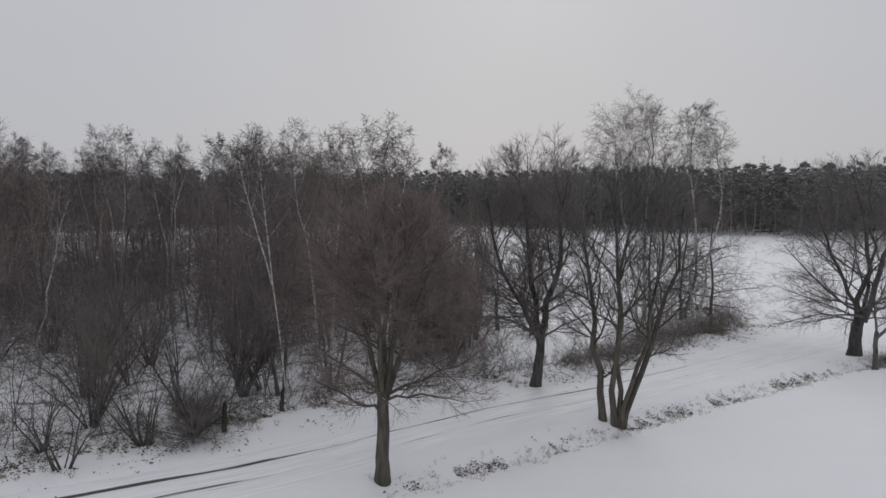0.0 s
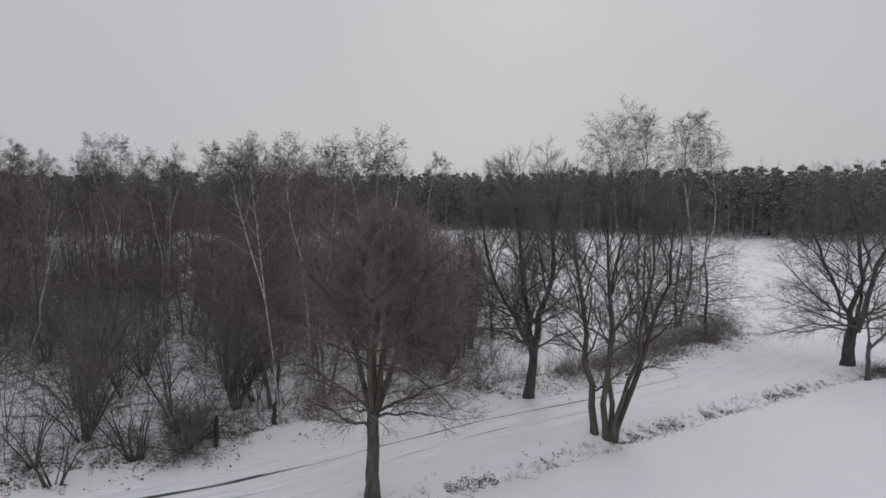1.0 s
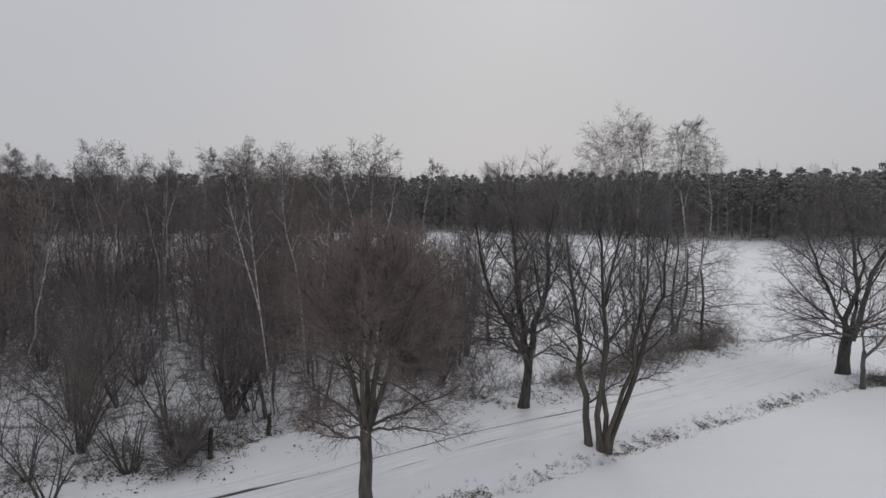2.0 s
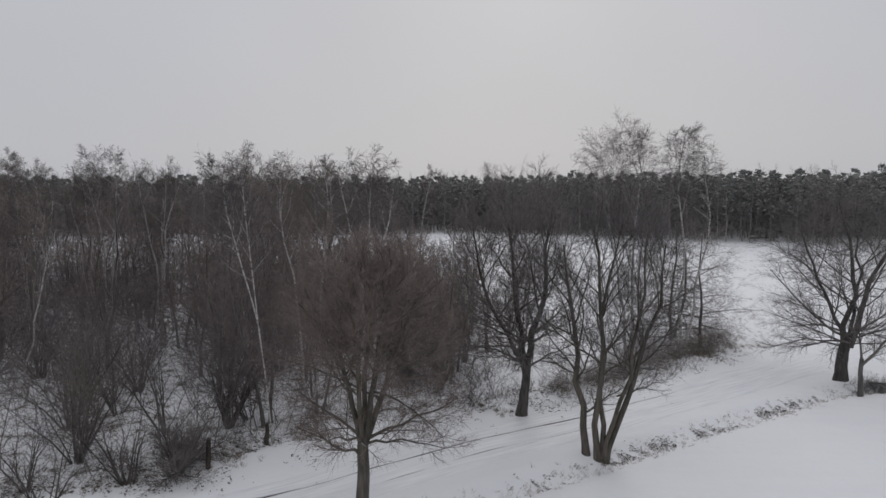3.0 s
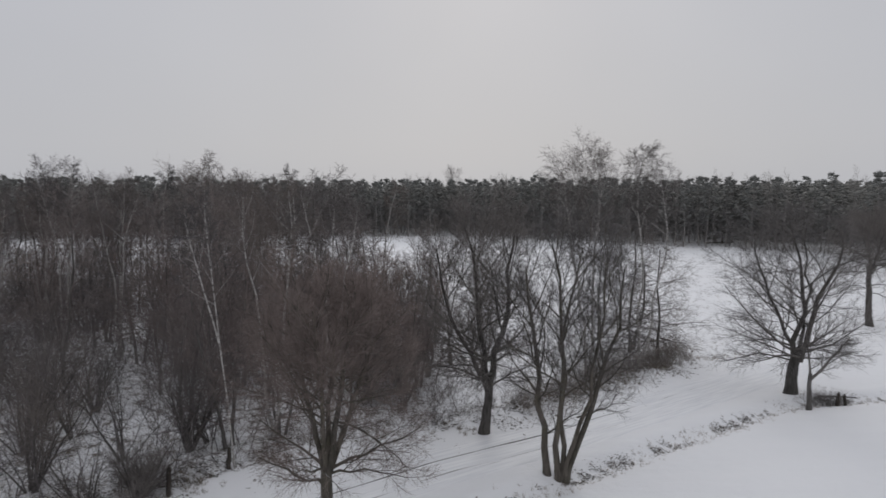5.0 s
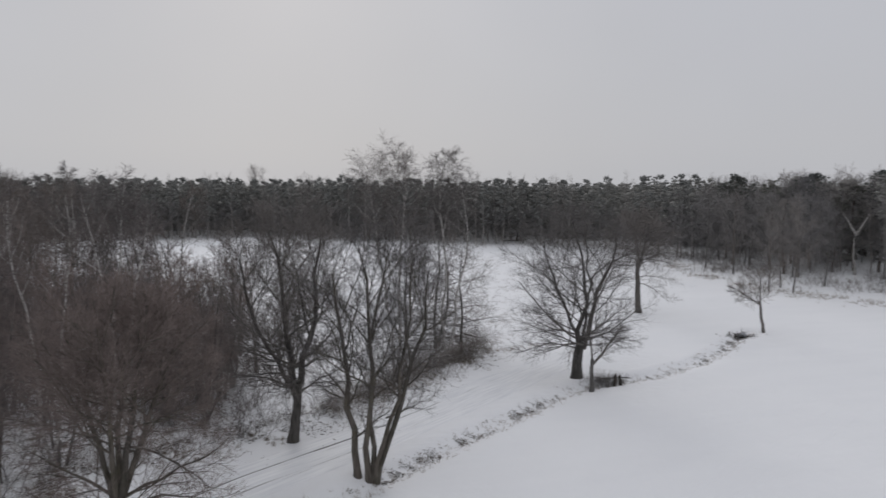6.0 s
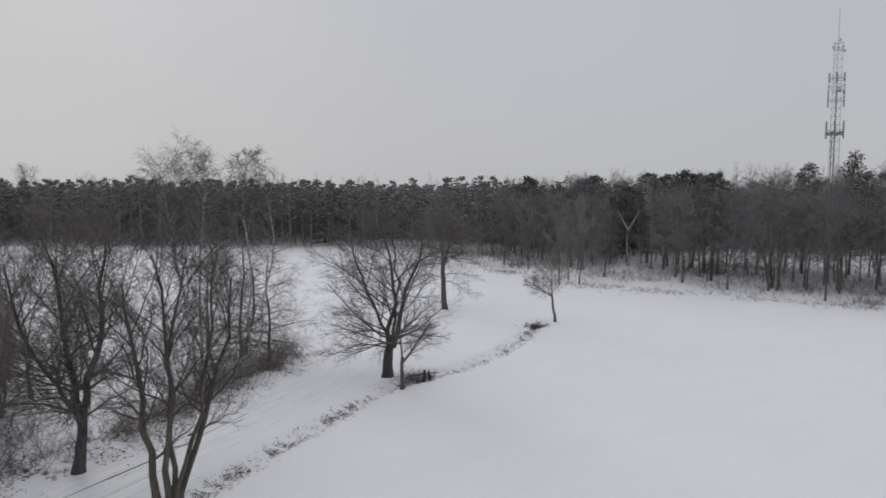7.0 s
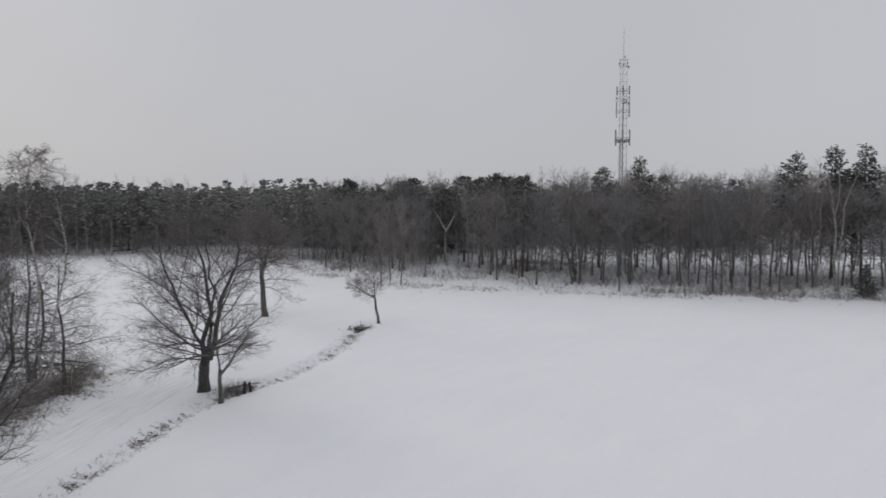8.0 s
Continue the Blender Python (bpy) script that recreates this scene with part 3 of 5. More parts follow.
def build_ground():
    xs, ys = stretch(-34, 62, 0.42, 2800), stretch(14, 72, 0.42, 2800)
    gx, gy = np.meshgrid(xs, ys)
    z = height_at(gx, gy)
    r, _ = off_line(gx, gy, ROAD)
    z = z - 0.10 * np.clip((2.1 - r) / 0.5, 0, 1)
    v = np.stack([gx, gy, z], -1).reshape(-1, 3)
    i = np.arange(len(xs) * len(ys)).reshape(len(ys), len(xs))
    f = np.stack([i[:-1, :-1], i[:-1, 1:], i[1:, 1:], i[1:, :-1]], -1).reshape(-1, 4)
    ob = solid("ground", [(v, f)], M_GROUND)
    tagged(ob, "snow-covered ground with leaf litter and grass showing under the trees", "ground", kind="structure")
    e, es = off_line(gx, gy, WOOD_EDGE)
    wood = np.where((es > 0) & (gy < 150), np.clip(e / 3.0, 0, 1) * np.clip((75 - e) / 30, 0, 1), 0)
    rim = np.interp(gy, (34, 42, 50, 62, 95), (0.5, 2.2, 1.4, -4.0, -6.5))
    wood = wood * np.clip(np.maximum(1 - (gx - rim) / 3.0, (6.5 - e) / 3.0), 0, 1)
    d, _ = off_line(gx, gy, DITCH)
    dit = 0.10 * np.exp(-(d / 0.6) ** 2)
    fo, fs = off_line(gx, gy, FOREST)
    woods = np.clip(fo * fs / 4, 0, 1)
    a = ob.data.attributes.new("litter", "FLOAT", "POINT")
    a.data.foreach_set("value", np.maximum.reduce([0.40 * wood, dit, np.where(gy > 125, 0.38, 0.24) * woods]).ravel().astype(np.float32))
    return ob


def build_road():
    """The lane: a strip of driven snow with two ruts."""
    line = np.array(ROAD, float)
    seg = np.hypot(*np.diff(line, axis=0).T)
    s = np.concatenate([[0], np.cumsum(seg)])
    t = np.arange(0, s[-1], 0.5)
    cx, cy = np.interp(t, s, line[:, 0]), np.interp(t, s, line[:, 1])
    ker = np.ones(15) / 15
    cx[7:-7], cy[7:-7] = np.convolve(cx, ker, "valid"), np.convolve(cy, ker, "valid")
    tx, ty = np.gradient(cx), np.gradient(cy)
    ln = np.hypot(tx, ty)
    nx, ny = -ty / ln, tx / ln
    u = np.arange(-2.2, 2.201, 0.1)
    x, y = cx[:, None] + nx[:, None] * u, cy[:, None] + ny[:, None] * u
    wob = 0.10 * np.sin(t / 6.3)[:, None] + 0.05 * np.sin(t / 2.1)[:, None]
    wide = np.interp(x, (-8, -3), (0.18, 0.085))
    rut = np.maximum(np.exp(-((u - 0.78 - wob) / wide) ** 2), np.exp(-((u + 0.78 - wob) / wide) ** 2))
    rut2 = np.maximum(np.exp(-((u - 0.46 - wob * 1.5) / 0.12) ** 2), np.exp(-((u + 1.05 - wob * 0.5) / 0.12) ** 2))
    edge = np.clip((np.abs(u) - 1.7) / 0.5, 0, 1)
    fade = np.clip((34 - x) / 16, 0, 1)
    z = height_at(x, y) + 0.03 - 0.10 * edge ** 2 - fade * (0.055 * rut + 0.03 * rut2) - 0.14 * (1 - np.clip((40 - x) / 10, 0, 1))
    v = np.stack([x, y, z], -1).reshape(-1, 3)
    i = np.arange(len(t) * len(u)).reshape(len(t), len(u))
    f = np.stack([i[:-1, :-1], i[1:, :-1], i[1:, 1:], i[:-1, 1:]], -1).reshape(-1, 4)
    ob = solid("road", [(v, f)], M_ROAD)
    tagged(ob, "narrow snowy lane with two dark tyre ruts", "road", kind="structure")
    a = ob.data.attributes.new("bare", "FLOAT", "POINT")
    worn = np.interp(x, (-10.5, -8.0, -5.2, -1.5, 1.0, 6.0, 12.0, 24.0, 36.0), (1.0, 0.90, 0.70, 0.72, 0.95, 0.95, 0.74, 0.55, 0.0))
    a.data.foreach_set("value", (worn * np.maximum(rut * np.where(u > 0, 1.0, 0.72), 0.5 * rut2)).ravel().astype(np.float32))
    uv = ob.data.uv_layers.new(name="lane")
    flat = np.stack([np.broadcast_to(u, x.shape), np.broadcast_to(t[:, None], x.shape)], -1).reshape(-1, 2)
    uv.data.foreach_set("uv", flat[f.ravel()].ravel().astype(np.float32))
    return ob


build_ground()
build_road()


def along(line, rng, n, spread):
    """Random places beside a polyline, n of them within spread metres."""
    p = np.array(line, float)
    s = np.concatenate([[0], np.cumsum(np.hypot(*np.diff(p, axis=0).T))])
    t = rng.random(n) * s[-1]
    x, y = np.interp(t, s, p[:, 0]), np.interp(t, s, p[:, 1])
    return x + rng.normal(0, spread, n), y + rng.normal(0, spread, n)


def blades(rng, x, y, length, lean, width, per):
    """Tufts: per thin spikes at each place."""
    n = len(x)
    base = np.stack([x, y, height_at(x, y) - 0.02], -1).repeat(per, 0) + rng.normal(0, 0.06, (n * per, 3)) * (1, 1, 0)
    d = unit(rng.normal(0, 1, (n * per, 3)) * (lean, lean, 0.15) + np.array([0, 0, 1.0]))
    ln = length * rng.uniform(0.35, 1.1, n * per)
    p = np.stack([base, base + d * ln[:, None]], 1)
    r = np.stack([np.full(n * per, width), np.full(n * per, width * 0.3)], 1)
    return rings(p, r, 3, True)


def litter_leaves(rng, x, y, size):
    """Curled dead leaves and clods lying in the snow: small bent tetrahedra."""
    n = len(x)
    c = np.stack([x, y, height_at(x, y) + 0.03], -1)
    v = c[:, None] + rng.normal(0, 1, (n, 4, 3)) * (size * rng.uniform(0.4, 1.2, n))[:, None, None] * (1, 1, 0.35)
    i = (np.arange(n) * 4)[:, None]
    f = np.concatenate([i + np.array(k) for k in ((0, 1, 2), (0, 3, 1), (1, 3, 2), (2, 3, 0))])
    return (v.reshape(-1, 3), f)


# ---------------------------------------------------------------- trees beside the lane
def at(x, y):
    return (x, y, float(height_at(x, y)))


def rg(k):
    return np.random.default_rng(k)


tree_oak("oak_tree", rg(11), at(-2.39, 25.56), [(0, 0, 0), (0.02, 0, 3.0), (0.1, 0.08, 3.2), (0.14, 0, 3.2), (0.06, -0.06, 3.2), (0.16, -0.05, 3.2)],
         [(0.14, -0.03, 3.6), (-1.5, 0.5, 9.4), (0.0, 1.5, 10.2), (2.3, 0.6, 9.2), (-0.2, -1.4, 9.8), (1.3, -0.9, 10.4)], 11.2,
         [0.265, 0.12, 0.12, 0.13, 0.11, 0.13], [0.21, 0.03, 0.03, 0.03, 0.03, 0.03], (M_OAK, M_TWIG_RED),
         "bare roadside oak with russet twigs and a straight trunk", per=(11, 9, 8, 7), reach=(0.42, 0.20), lo=0.36, ang=(64, 28), plain=1, lift=0.03, thin=0.95, k3=2, wander=0.04,
         env=((0.0, 0, 7.3), (3.9, 3.9, 4.2)),
         arms=[((0.15, 0, 3.35), (1.2, -0.2, 3.9), (3.7, 0.1, 4.9), 0.075), ((0.15, -0.05, 3.2), (1.4, -0.6, 3.8), (3.2, -1.1, 3.4), 0.06), ((0.0, 0, 2.7), (-0.8, -0.3, 3.3), (-2.4, -0.4, 4.0), 0.075),
               ((0.05, 0, 3.4), (-1.2, 0.2, 4.4), (-3.0, 0.6, 5.4), 0.07), ((0.05, -0.1, 3.3), (-0.3, -1.5, 4.0), (-0.8, -3.2, 4.6), 0.06), ((0.1, 0.1, 3.4), (0.5, 1.5, 4.2), (1.0, 3.2, 4.8), 0.06)])
tree_oak("oak_tree", rg(12), at(8.46, 32.2), [(-0.62, 0.35, 0), (-0.12, 0.05, 0), (0.06, 0.1, 0), (0.2, 0.0, 0), (0.16, -0.1, 0.3)],
         [(-1.9, 0.0, 10.6), (-0.6, 0.2, 11.8), (1.0, 0.5, 11.6), (3.0, 0.1, 10.6), (1.9, -0.7, 11.4)], 11.8, [0.19, 0.165, 0.14, 0.165, 0.12], [0.03] * 5, (M_OAK, M_TWIG),
         "bare many-stemmed oak on the verge, trunks green with algae", per=(12, 9, 7, 5), reach=(0.34, 0.26), lo=0.42, ang=(54, 22), wander=0.05, lift=0.05, thin=0.95, k3=2,
         env=((0.5, 0, 8.2), (3.8, 3.4, 5.2)),
         arms=[((-0.95, 0.28, 2.3), (-0.1, 0.05, 2.7), (1.0, -0.1, 3.7), 0.065), ((0.75, 0.05, 3.2), (1.6, -0.2, 3.6), (3.0, -0.3, 4.0), 0.05), ((-1.0, 0.2, 3.8), (-1.6, 0.3, 4.6), (-2.6, 0.5, 5.0), 0.05)])
tree_oak("oak_tree", rg(13), at(5.35, 38.7), [(0, 0, 0), (0.22, 0, 2.5), (0.30, 0, 2.5), (0.18, 0, 2.6)], [(0.27, 0, 2.9), (-1.2, 0.3, 12.2), (1.7, -0.3, 12.4), (-2.8, 0.2, 10.9)], 13.6,
         [0.30, 0.19, 0.21, 0.14], [0.22, 0.035, 0.035, 0.03], (M_WET, M_TWIG, M_DARK), "bare dark oak with a forked trunk at the wood's edge",
         per=(18, 10, 8, 7), reach=(0.40, 0.26), lo=0.12, ang=(70, 24), plain=1, wander=0.06, lift=0.05, thin=0.98, k3=2, env=((-0.3, 0, 8.5), (3.9, 3.6, 6.0)),
         arms=[((0.2, 0, 2.9), (-1.2, 0.2, 4.2), (-3.6, 0.1, 4.0), 0.08), ((0.28, 0, 2.7), (1.4, -0.3, 3.6), (3.1, -0.5, 4.4), 0.075)])
tree_oak("oak_tree", rg(14), at(27.61, 44.87), [(0, 0, 0), (0.10, 0.0, 2.2), (0.42, -0.2, 2.3), (0.25, 0.1, 3.0), (0.40, -0.1, 3.2)],
         [(0.40, -0.15, 3.2), (-0.3, 0.5, 12.0), (2.2, -1.3, 11.6), (-2.3, 1.4, 10.8), (1.0, 0.6, 11.8)], 12.4, [0.40, 0.20, 0.21, 0.13, 0.12], [0.30, 0.03, 0.03, 0.03, 0.03], (M_WET, M_TWIG, M_DARK),
         "broad bare oak with spreading limbs beside the ditch", per=(9, 10, 7, 5), reach=(0.50, 0.34), lo=0.05, ang=(74, 26), plain=1, lift=0.035, wander=0.10, thin=0.95, env=((0.0, 0.1, 7.5), (5.5, 5.5, 5.6)),
         arms=[((0.2, 0.05, 3.0), (-1.2, 0.9, 3.6), (-3.9, 2.2, 7.2), 0.10), ((0.1, 0.05, 2.3), (-1.7, 1.1, 3.2), (-3.7, 2.4, 1.6), 0.07), ((0.45, -0.1, 2.9), (1.6, -1.2, 3.4), (4.1, -2.4, 5.6), 0.09),
               ((0.1, 0.1, 2.6), (-1.5, 1.6, 3.4), (-4.3, 2.6, 4.4), 0.06), ((0.4, -0.2, 2.5), (1.4, -1.4, 2.9), (3.4, -2.2, 3.2), 0.055)])
tree_oak("oak_tree", rg(15), at(50.65, 69.37), [(0, 0, 0), (0.0, 0, 5.6), (-0.05, 0.05, 5.8)], [(-0.25, 0.2, 6.4), (-0.9, 0.6, 11.4), (0.9, -0.3, 11.0)], 12.6, [0.36, 0.17, 0.16], [0.22, 0.03, 0.03], (M_WET, M_TWIG, M_DARK),
         "bare round-crowned oak beyond the ditch", per=(18, 9, 8, 5), reach=(0.40, 0.30), lo=0.02, ang=(84, 25), plain=1, lift=0.01, thin=1.3, k3=2, env=((-0.1, 0.1, 7.8), (4.2, 4.2, 5.0)),
         arms=[((0.0, 0, 3.6), (1.2, -1.0, 3.4), (2.6, -2.2, 1.6), 0.05), ((0.0, 0, 4.0), (-1.2, 1.0, 4.4), (-2.6, 2.2, 4.2), 0.05), ((0.0, 0, 4.4), (1.4, -1.0, 4.8), (3.0, -2.2, 4.2), 0.05)])
tree_oak("sapling", rg(16), at(27.0, 41.7), [(0, 0, 0), (0.0, 0, 2.2), (0.02, 0, 2.0)], [(0.0, 0, 2.4), (-0.35, 0.2, 4.8), (1.9, -0.9, 4.9)], 5.4, [0.15, 0.08, 0.10], [0.12, 0.02, 0.02], (M_DARK, M_TWIG),
         "small forked bare tree by the ditch", per=(8, 7, 6, 4), reach=(0.30, 0.26), lo=0.2, ang=(50, 24), plain=1, category="tree", thin=0.9, env=((0.8, -0.45, 3.9), (2.0, 2.0, 1.8)))
tree_oak("sapling", rg(17), at(55.6, 54.7), [(0, 0, 0), (-0.30, 0.3, 3.0), (-0.3, 0.3, 2.9)], [(-0.32, 0.32, 3.3), (-0.35, 0.4, 5.9), (-2.2, 2.2, 4.6)], 6.6, [0.16, 0.08, 0.075], [0.11, 0.02, 0.02], (M_DARK, M_TWIG),
         "slender young bare tree leaning at the end of the ditch", per=(11, 7, 6, 4), reach=(0.42, 0.30), lo=0.05, ang=(66, 26), plain=1, category="tree", thin=1.1, env=((-0.55, 0.55, 4.6), (2.7, 2.7, 2.1)))
tree_birch("birch_tree", rg(21), at(14.5, 49.6), [(-2.0, 0.3, 15.4), (0.35, -0.1, 16.5)], 17.0, 0.10, "tall bare birch with two white stems and hanging twigs", per=(22, 9, 8, 5), lo=0.60, spread=0.26, ang=(62, 28), crest=0.55, thin=1.0, feet=[(-0.1, 0, 0), (0.1, 0, 0)], env=((-0.7, 0, 14.4), (3.1, 2.6, 3.5)))
tree_birch("birch_tree", rg(22), at(19.5, 52.4), [(0.1, 0.2, 17.6), (1.5, 0.4, 15.0)], 16.6, 0.10, "tall bare birch with a fanned white crown", per=(20, 9, 8, 5), lo=0.60, spread=0.25, ang=(62, 28), crest=0.55, thin=1.0, feet=[(0, 0, 0), (0.1, 0, 0)], env=((0.6, 0, 14.6), (2.7, 2.4, 3.5)))

# ---------------------------------------------------------------- the wood behind the lane
WOOD_TREES = [  # birches: x, y, height, kind, turn
    (-28.8, 60.0, 17.5, 0, 0.0), (-19.5, 58.9, 16.6, 1, 0.0), (-22.9, 56.7, 16.2, 2, 0.0), (-19.7, 71.0, 18.9, 3, 0.0),
    (-6.6, 37.5, 15.2, 0, 0.4), (-3.5, 36.9, 15.6, 2, 0.3), (0.1, 54.4, 15.4, 1, 1.0), (-50.0, 81.0, 18.8, 1, 2.0), (-43.0, 74.0, 17.2, 2, 1.5), (-12.6, 80.0, 17.6, 1, 3.0),
    (-17.0, 74.0, 16.9, 2, 4.0), (-13.0, 66.0, 16.0, 3, 1.0), (-9.5, 58.0, 15.6, 2, 2.0), (-46.5, 76.0, 17.4, 3, 5.0), (-57.0, 86.0, 18.8, 0, 2.5), (-39.0, 77.0, 17.0, 3, 1.2),
    (-24.5, 63.0, 15.4, 1, 2.0), (-33.5, 66.0, 15.6, 2, 4.0), (-16.0, 52.0, 14.0, 3, 3.0), (-12.5, 47.0, 13.6, 1, 1.0), (-31.0, 52.0, 13.4, 2, 3.3), (-36.0, 57.0, 14.6, 3, 0.5), (-53.5, 78.0, 17.0, 2, 1.1)]
protos = []
BIRCHES = [  # tops of the stems, crown, limbs on each stem
    ([(-1.7, 0.4, 16.0), (1.1, -0.3, 16.4)], ((-0.2, 0, 14.4), (2.9, 2.6, 3.2)), 15, 0.62),
    ([(0.2, 0.1, 16.3)], ((0.1, 0, 13.6), (1.1, 1.1, 3.4)), 22, 0.6),
    ([(-1.6, -0.4, 15.4), (0.7, 0.3, 16.0), (1.9, 0.1, 14.4)], ((0.1, 0, 13.9), (2.5, 2.3, 3.0)), 11, 0.64),
    ([(-0.5, 0.2, 15.8), (0.5, -0.3, 16.2)], ((0, 0, 13.9), (2.1, 2.1, 3.3)), 14, 0.6)]
for i, (tops, env, limbs, lo) in enumerate(BIRCHES):
    p = tree_birch("birch_tree", rg(30 + i), at(*WOOD_TREES[i][:2]), tops, 16.5, 0.085, "slender bare birch with a pale trunk in the wood",
                   per=(limbs, 8, 8, 5), lo=lo - 0.04, spread=0.24, feet=[(0.09 * k - 0.09, 0, 0) for k in range(len(tops))], ang=(60, 28), crest=0.55, thin=1.35, env=env)
    p["group"] = "birches in the wood"
    tall = max(v.co.z for c in p.children for v in c.data.vertices)
    p.scale = [WOOD_TREES[i][2] / tall] * 3
    protos.append((p, tall))
for x, y, h, kind, turn in WOOD_TREES[4:]:
    p, ph = protos[kind]
    copy_thing(p, Matrix.Translation(at(x, y)) @ Matrix.Rotation(turn, 4, "Z") @ Matrix.Scale(h / ph / p.scale[0], 4))
tree_birch("birch_tree", rg(36), at(-7.9, 33.7), [(-1.3, 0.3, 13.4), (-2.2, 0.2, 12.4)], 13.4, 0.024, "leaning birch with two pale stems behind the roadside oak", per=(11, 7, 7, 4), lo=0.62, spread=0.2,
           ang=(44, 26), crest=0.5, feet=[(0, 0, 0), (-0.58, 0.13, 6.0)], env=((-1.5, 0, 11.4), (1.9, 1.9, 2.6)), wander=0.008)
tree_birch("birch_tree", rg(37), at(-24.6, 40.4), [(2.2, 0.4, 10.6)], 11.0, 0.05, "crooked pale birch bowed over the thicket", per=(10, 6, 6, 4), lo=0.6, spread=0.2, ang=(50, 30), crest=0.5, env=((1.8, 0, 9.2), (1.8, 1.8, 1.9)), wander=0.08)

wrng = rg(50)
wood_protos = []
for i in range(6):
    h = (12.0, 10.5, 13.0, 11.0, 12.5, 9.5)[i]
    p = tree_slim("wood_tree", rg(60 + i), at(-12 - 3 * i, 44 + 4 * i), h, 0.085, (M_DARK, M_TWIG_RED if i % 3 == 0 else M_TWIG_WOOD),
                  "slim bare broad-leaved tree in the dense wood", stems=(1, 2, 1, 2, 1, 3)[i], per=(16, 6, 7, 2) if i in (0, 2, 4) else (10, 6, 7, 2) if i < 5 else (7, 6, 7, 2), thin=1.6, lo=0.18, reach=(0.35, 0.18), ang=(66, 26))
    p["group"] = "trees in the wood"
    wood_protos.append(p)


GLADES = [([(-13.6, 34.2), (-17.8, 44.5), (-21.3, 53.9), (-25.3, 65.3), (-30, 80)], 1.25), ([(-21.5, 34.6), (-24.5, 40.5), (-27.0, 42.5)], 1.7), ([(-5.2, 40.9), (-6.9, 48.0)], 1.0), ([(1.8, 43.0), (2.6, 46.8), (5.4, 50.5)], 1.5), ([(-12, 41.5), (-8.0, 40.0)], 0.8), ([(-3.0, 38.8), (1.6, 41.2)], 1.5)]


def in_glade(x, y, more=0.0):
    """Whether places lie in the open, snowy lanes through the wood."""
    return np.any([off_line(x, y, line)[0] < w + more for line, w in GLADES], axis=0)


def wood_places(rng, n, gap, more=0.0):
    """Places in the wood, kept apart from one another."""
    out = []
    while len(out) < n:
        x, y = rng.uniform(-62, 6), rng.uniform(24, 92)
        e, s = off_line(np.array([x]), np.array([y]), WOOD_EDGE)
        if s[0] < 0 or e[0] < 2.2 or abs(x) > 0.72 * y + 4 or x > float(np.interp(y, (34, 42, 50, 62, 95), (0.5, 2.2, 1.4, -4.0, -6.5))):
            continue
        if in_glade(np.array([x]), np.array([y]), more)[0]:
            continue
        if all((x - a) ** 2 + (y - b) ** 2 > gap * gap for a, b in out):
            out.append((x, y))
    return out


for i, (x, y) in enumerate(wood_places(wrng, 88, 2.7, 0.5)):
    spread_copies(wood_protos[i % 6], [(x, y)], wrng, 0.82, 1.06 if y < 46 else 1.26)

# alders where the belt ends
for i, (x, y, h) in enumerate([(21.2, 58.9, 11.2), (22.2, 55.6, 10.6), (20.6, 58.2, 11.4), (17.4, 55.6, 10.6)]):
    tree_slim("alder_tree", rg(70 + i), at(x, y), h, 0.12, (M_DARK, M_TWIG), "bare alder with level fine branches above the scrub", per=(26, 7, 6, 4), lo=0.12, reach=(0.36, 0.20), ang=(88, 55), thin=0.9, lean=0.3, lift=-0.035)

shrub_protos = []
for i, (x, y, h, st) in enumerate([(-15.4, 26.6, 3.4, 6), (-13.2, 29.1, 3.8, 9), (-16.8, 31.7, 5.6, 16), (-13.9, 34.9, 6.4, 8), (-17.2, 28.4, 3.8, 6)]):
    p = shrub("hazel_bush", rg(80 + i), at(x, y), h, st, "bare many-stemmed bush at the edge of the wood", per=(7, 5) if i in (0, 1, 4) else (9, 8))
    p["group"] = "bushes in the wood"
    shrub_protos.append(p)
shrub("hazel_bush", rg(86), at(-11.5, 30.6), 2.9, 26, "low tangled bush leaning over the snow beside the lane", mat=M_TWIG, per=(13, 13), lean=1.35)
for i, (x, y) in enumerate(wood_places(rg(90), 68, 2.0, 1.5)):
    spread_copies(shrub_protos[i % 5], [(x, y)], wrng, 0.7, 1.2)


for i in range(9):
    x, y = [(-19.5, 36.0), (-18.2, 38.6), (-21.0, 41.0), (-22.5, 43.6), (-19.0, 43.2), (-24.2, 45.5), (-27.0, 46.0), (-28.5, 41.5), (-11.0, 36.2)][i]
    spread_copies(shrub_protos[(2, 3)[i % 2]], [(x, y)], wrng, 0.85, 1.15)
for i, (x, y) in enumerate([(0.6, 43.2), (-1.4, 43.6)]):
    spread_copies(shrub_protos[(2, 3, 1)[i % 3]], [(x, y)], wrng, 0.42, 0.7)


for i, (x, y) in enumerate([(-1.8, 47.0), (0.2, 49.5), (-3.0, 52.5), (-0.6, 54.5), (1.6, 48.0), (-4.0, 58.0), (-2.0, 60.0), (0.6, 57.0), (2.4, 51.0), (4.6, 55.0), (3.4, 60.0), (6.8, 52.0), (-0.8, 64.0), (-1.6, 45.6), (0.4, 46.8), (1.2, 50.2), (2.2, 56.5), (1.0, 61.0), (3.0, 59.0), (0.4, 55.0)]):
    spread_copies(wood_protos[(1, 3, 5)[i % 3]], [(x, y)], wrng, 0.72, 0.92)


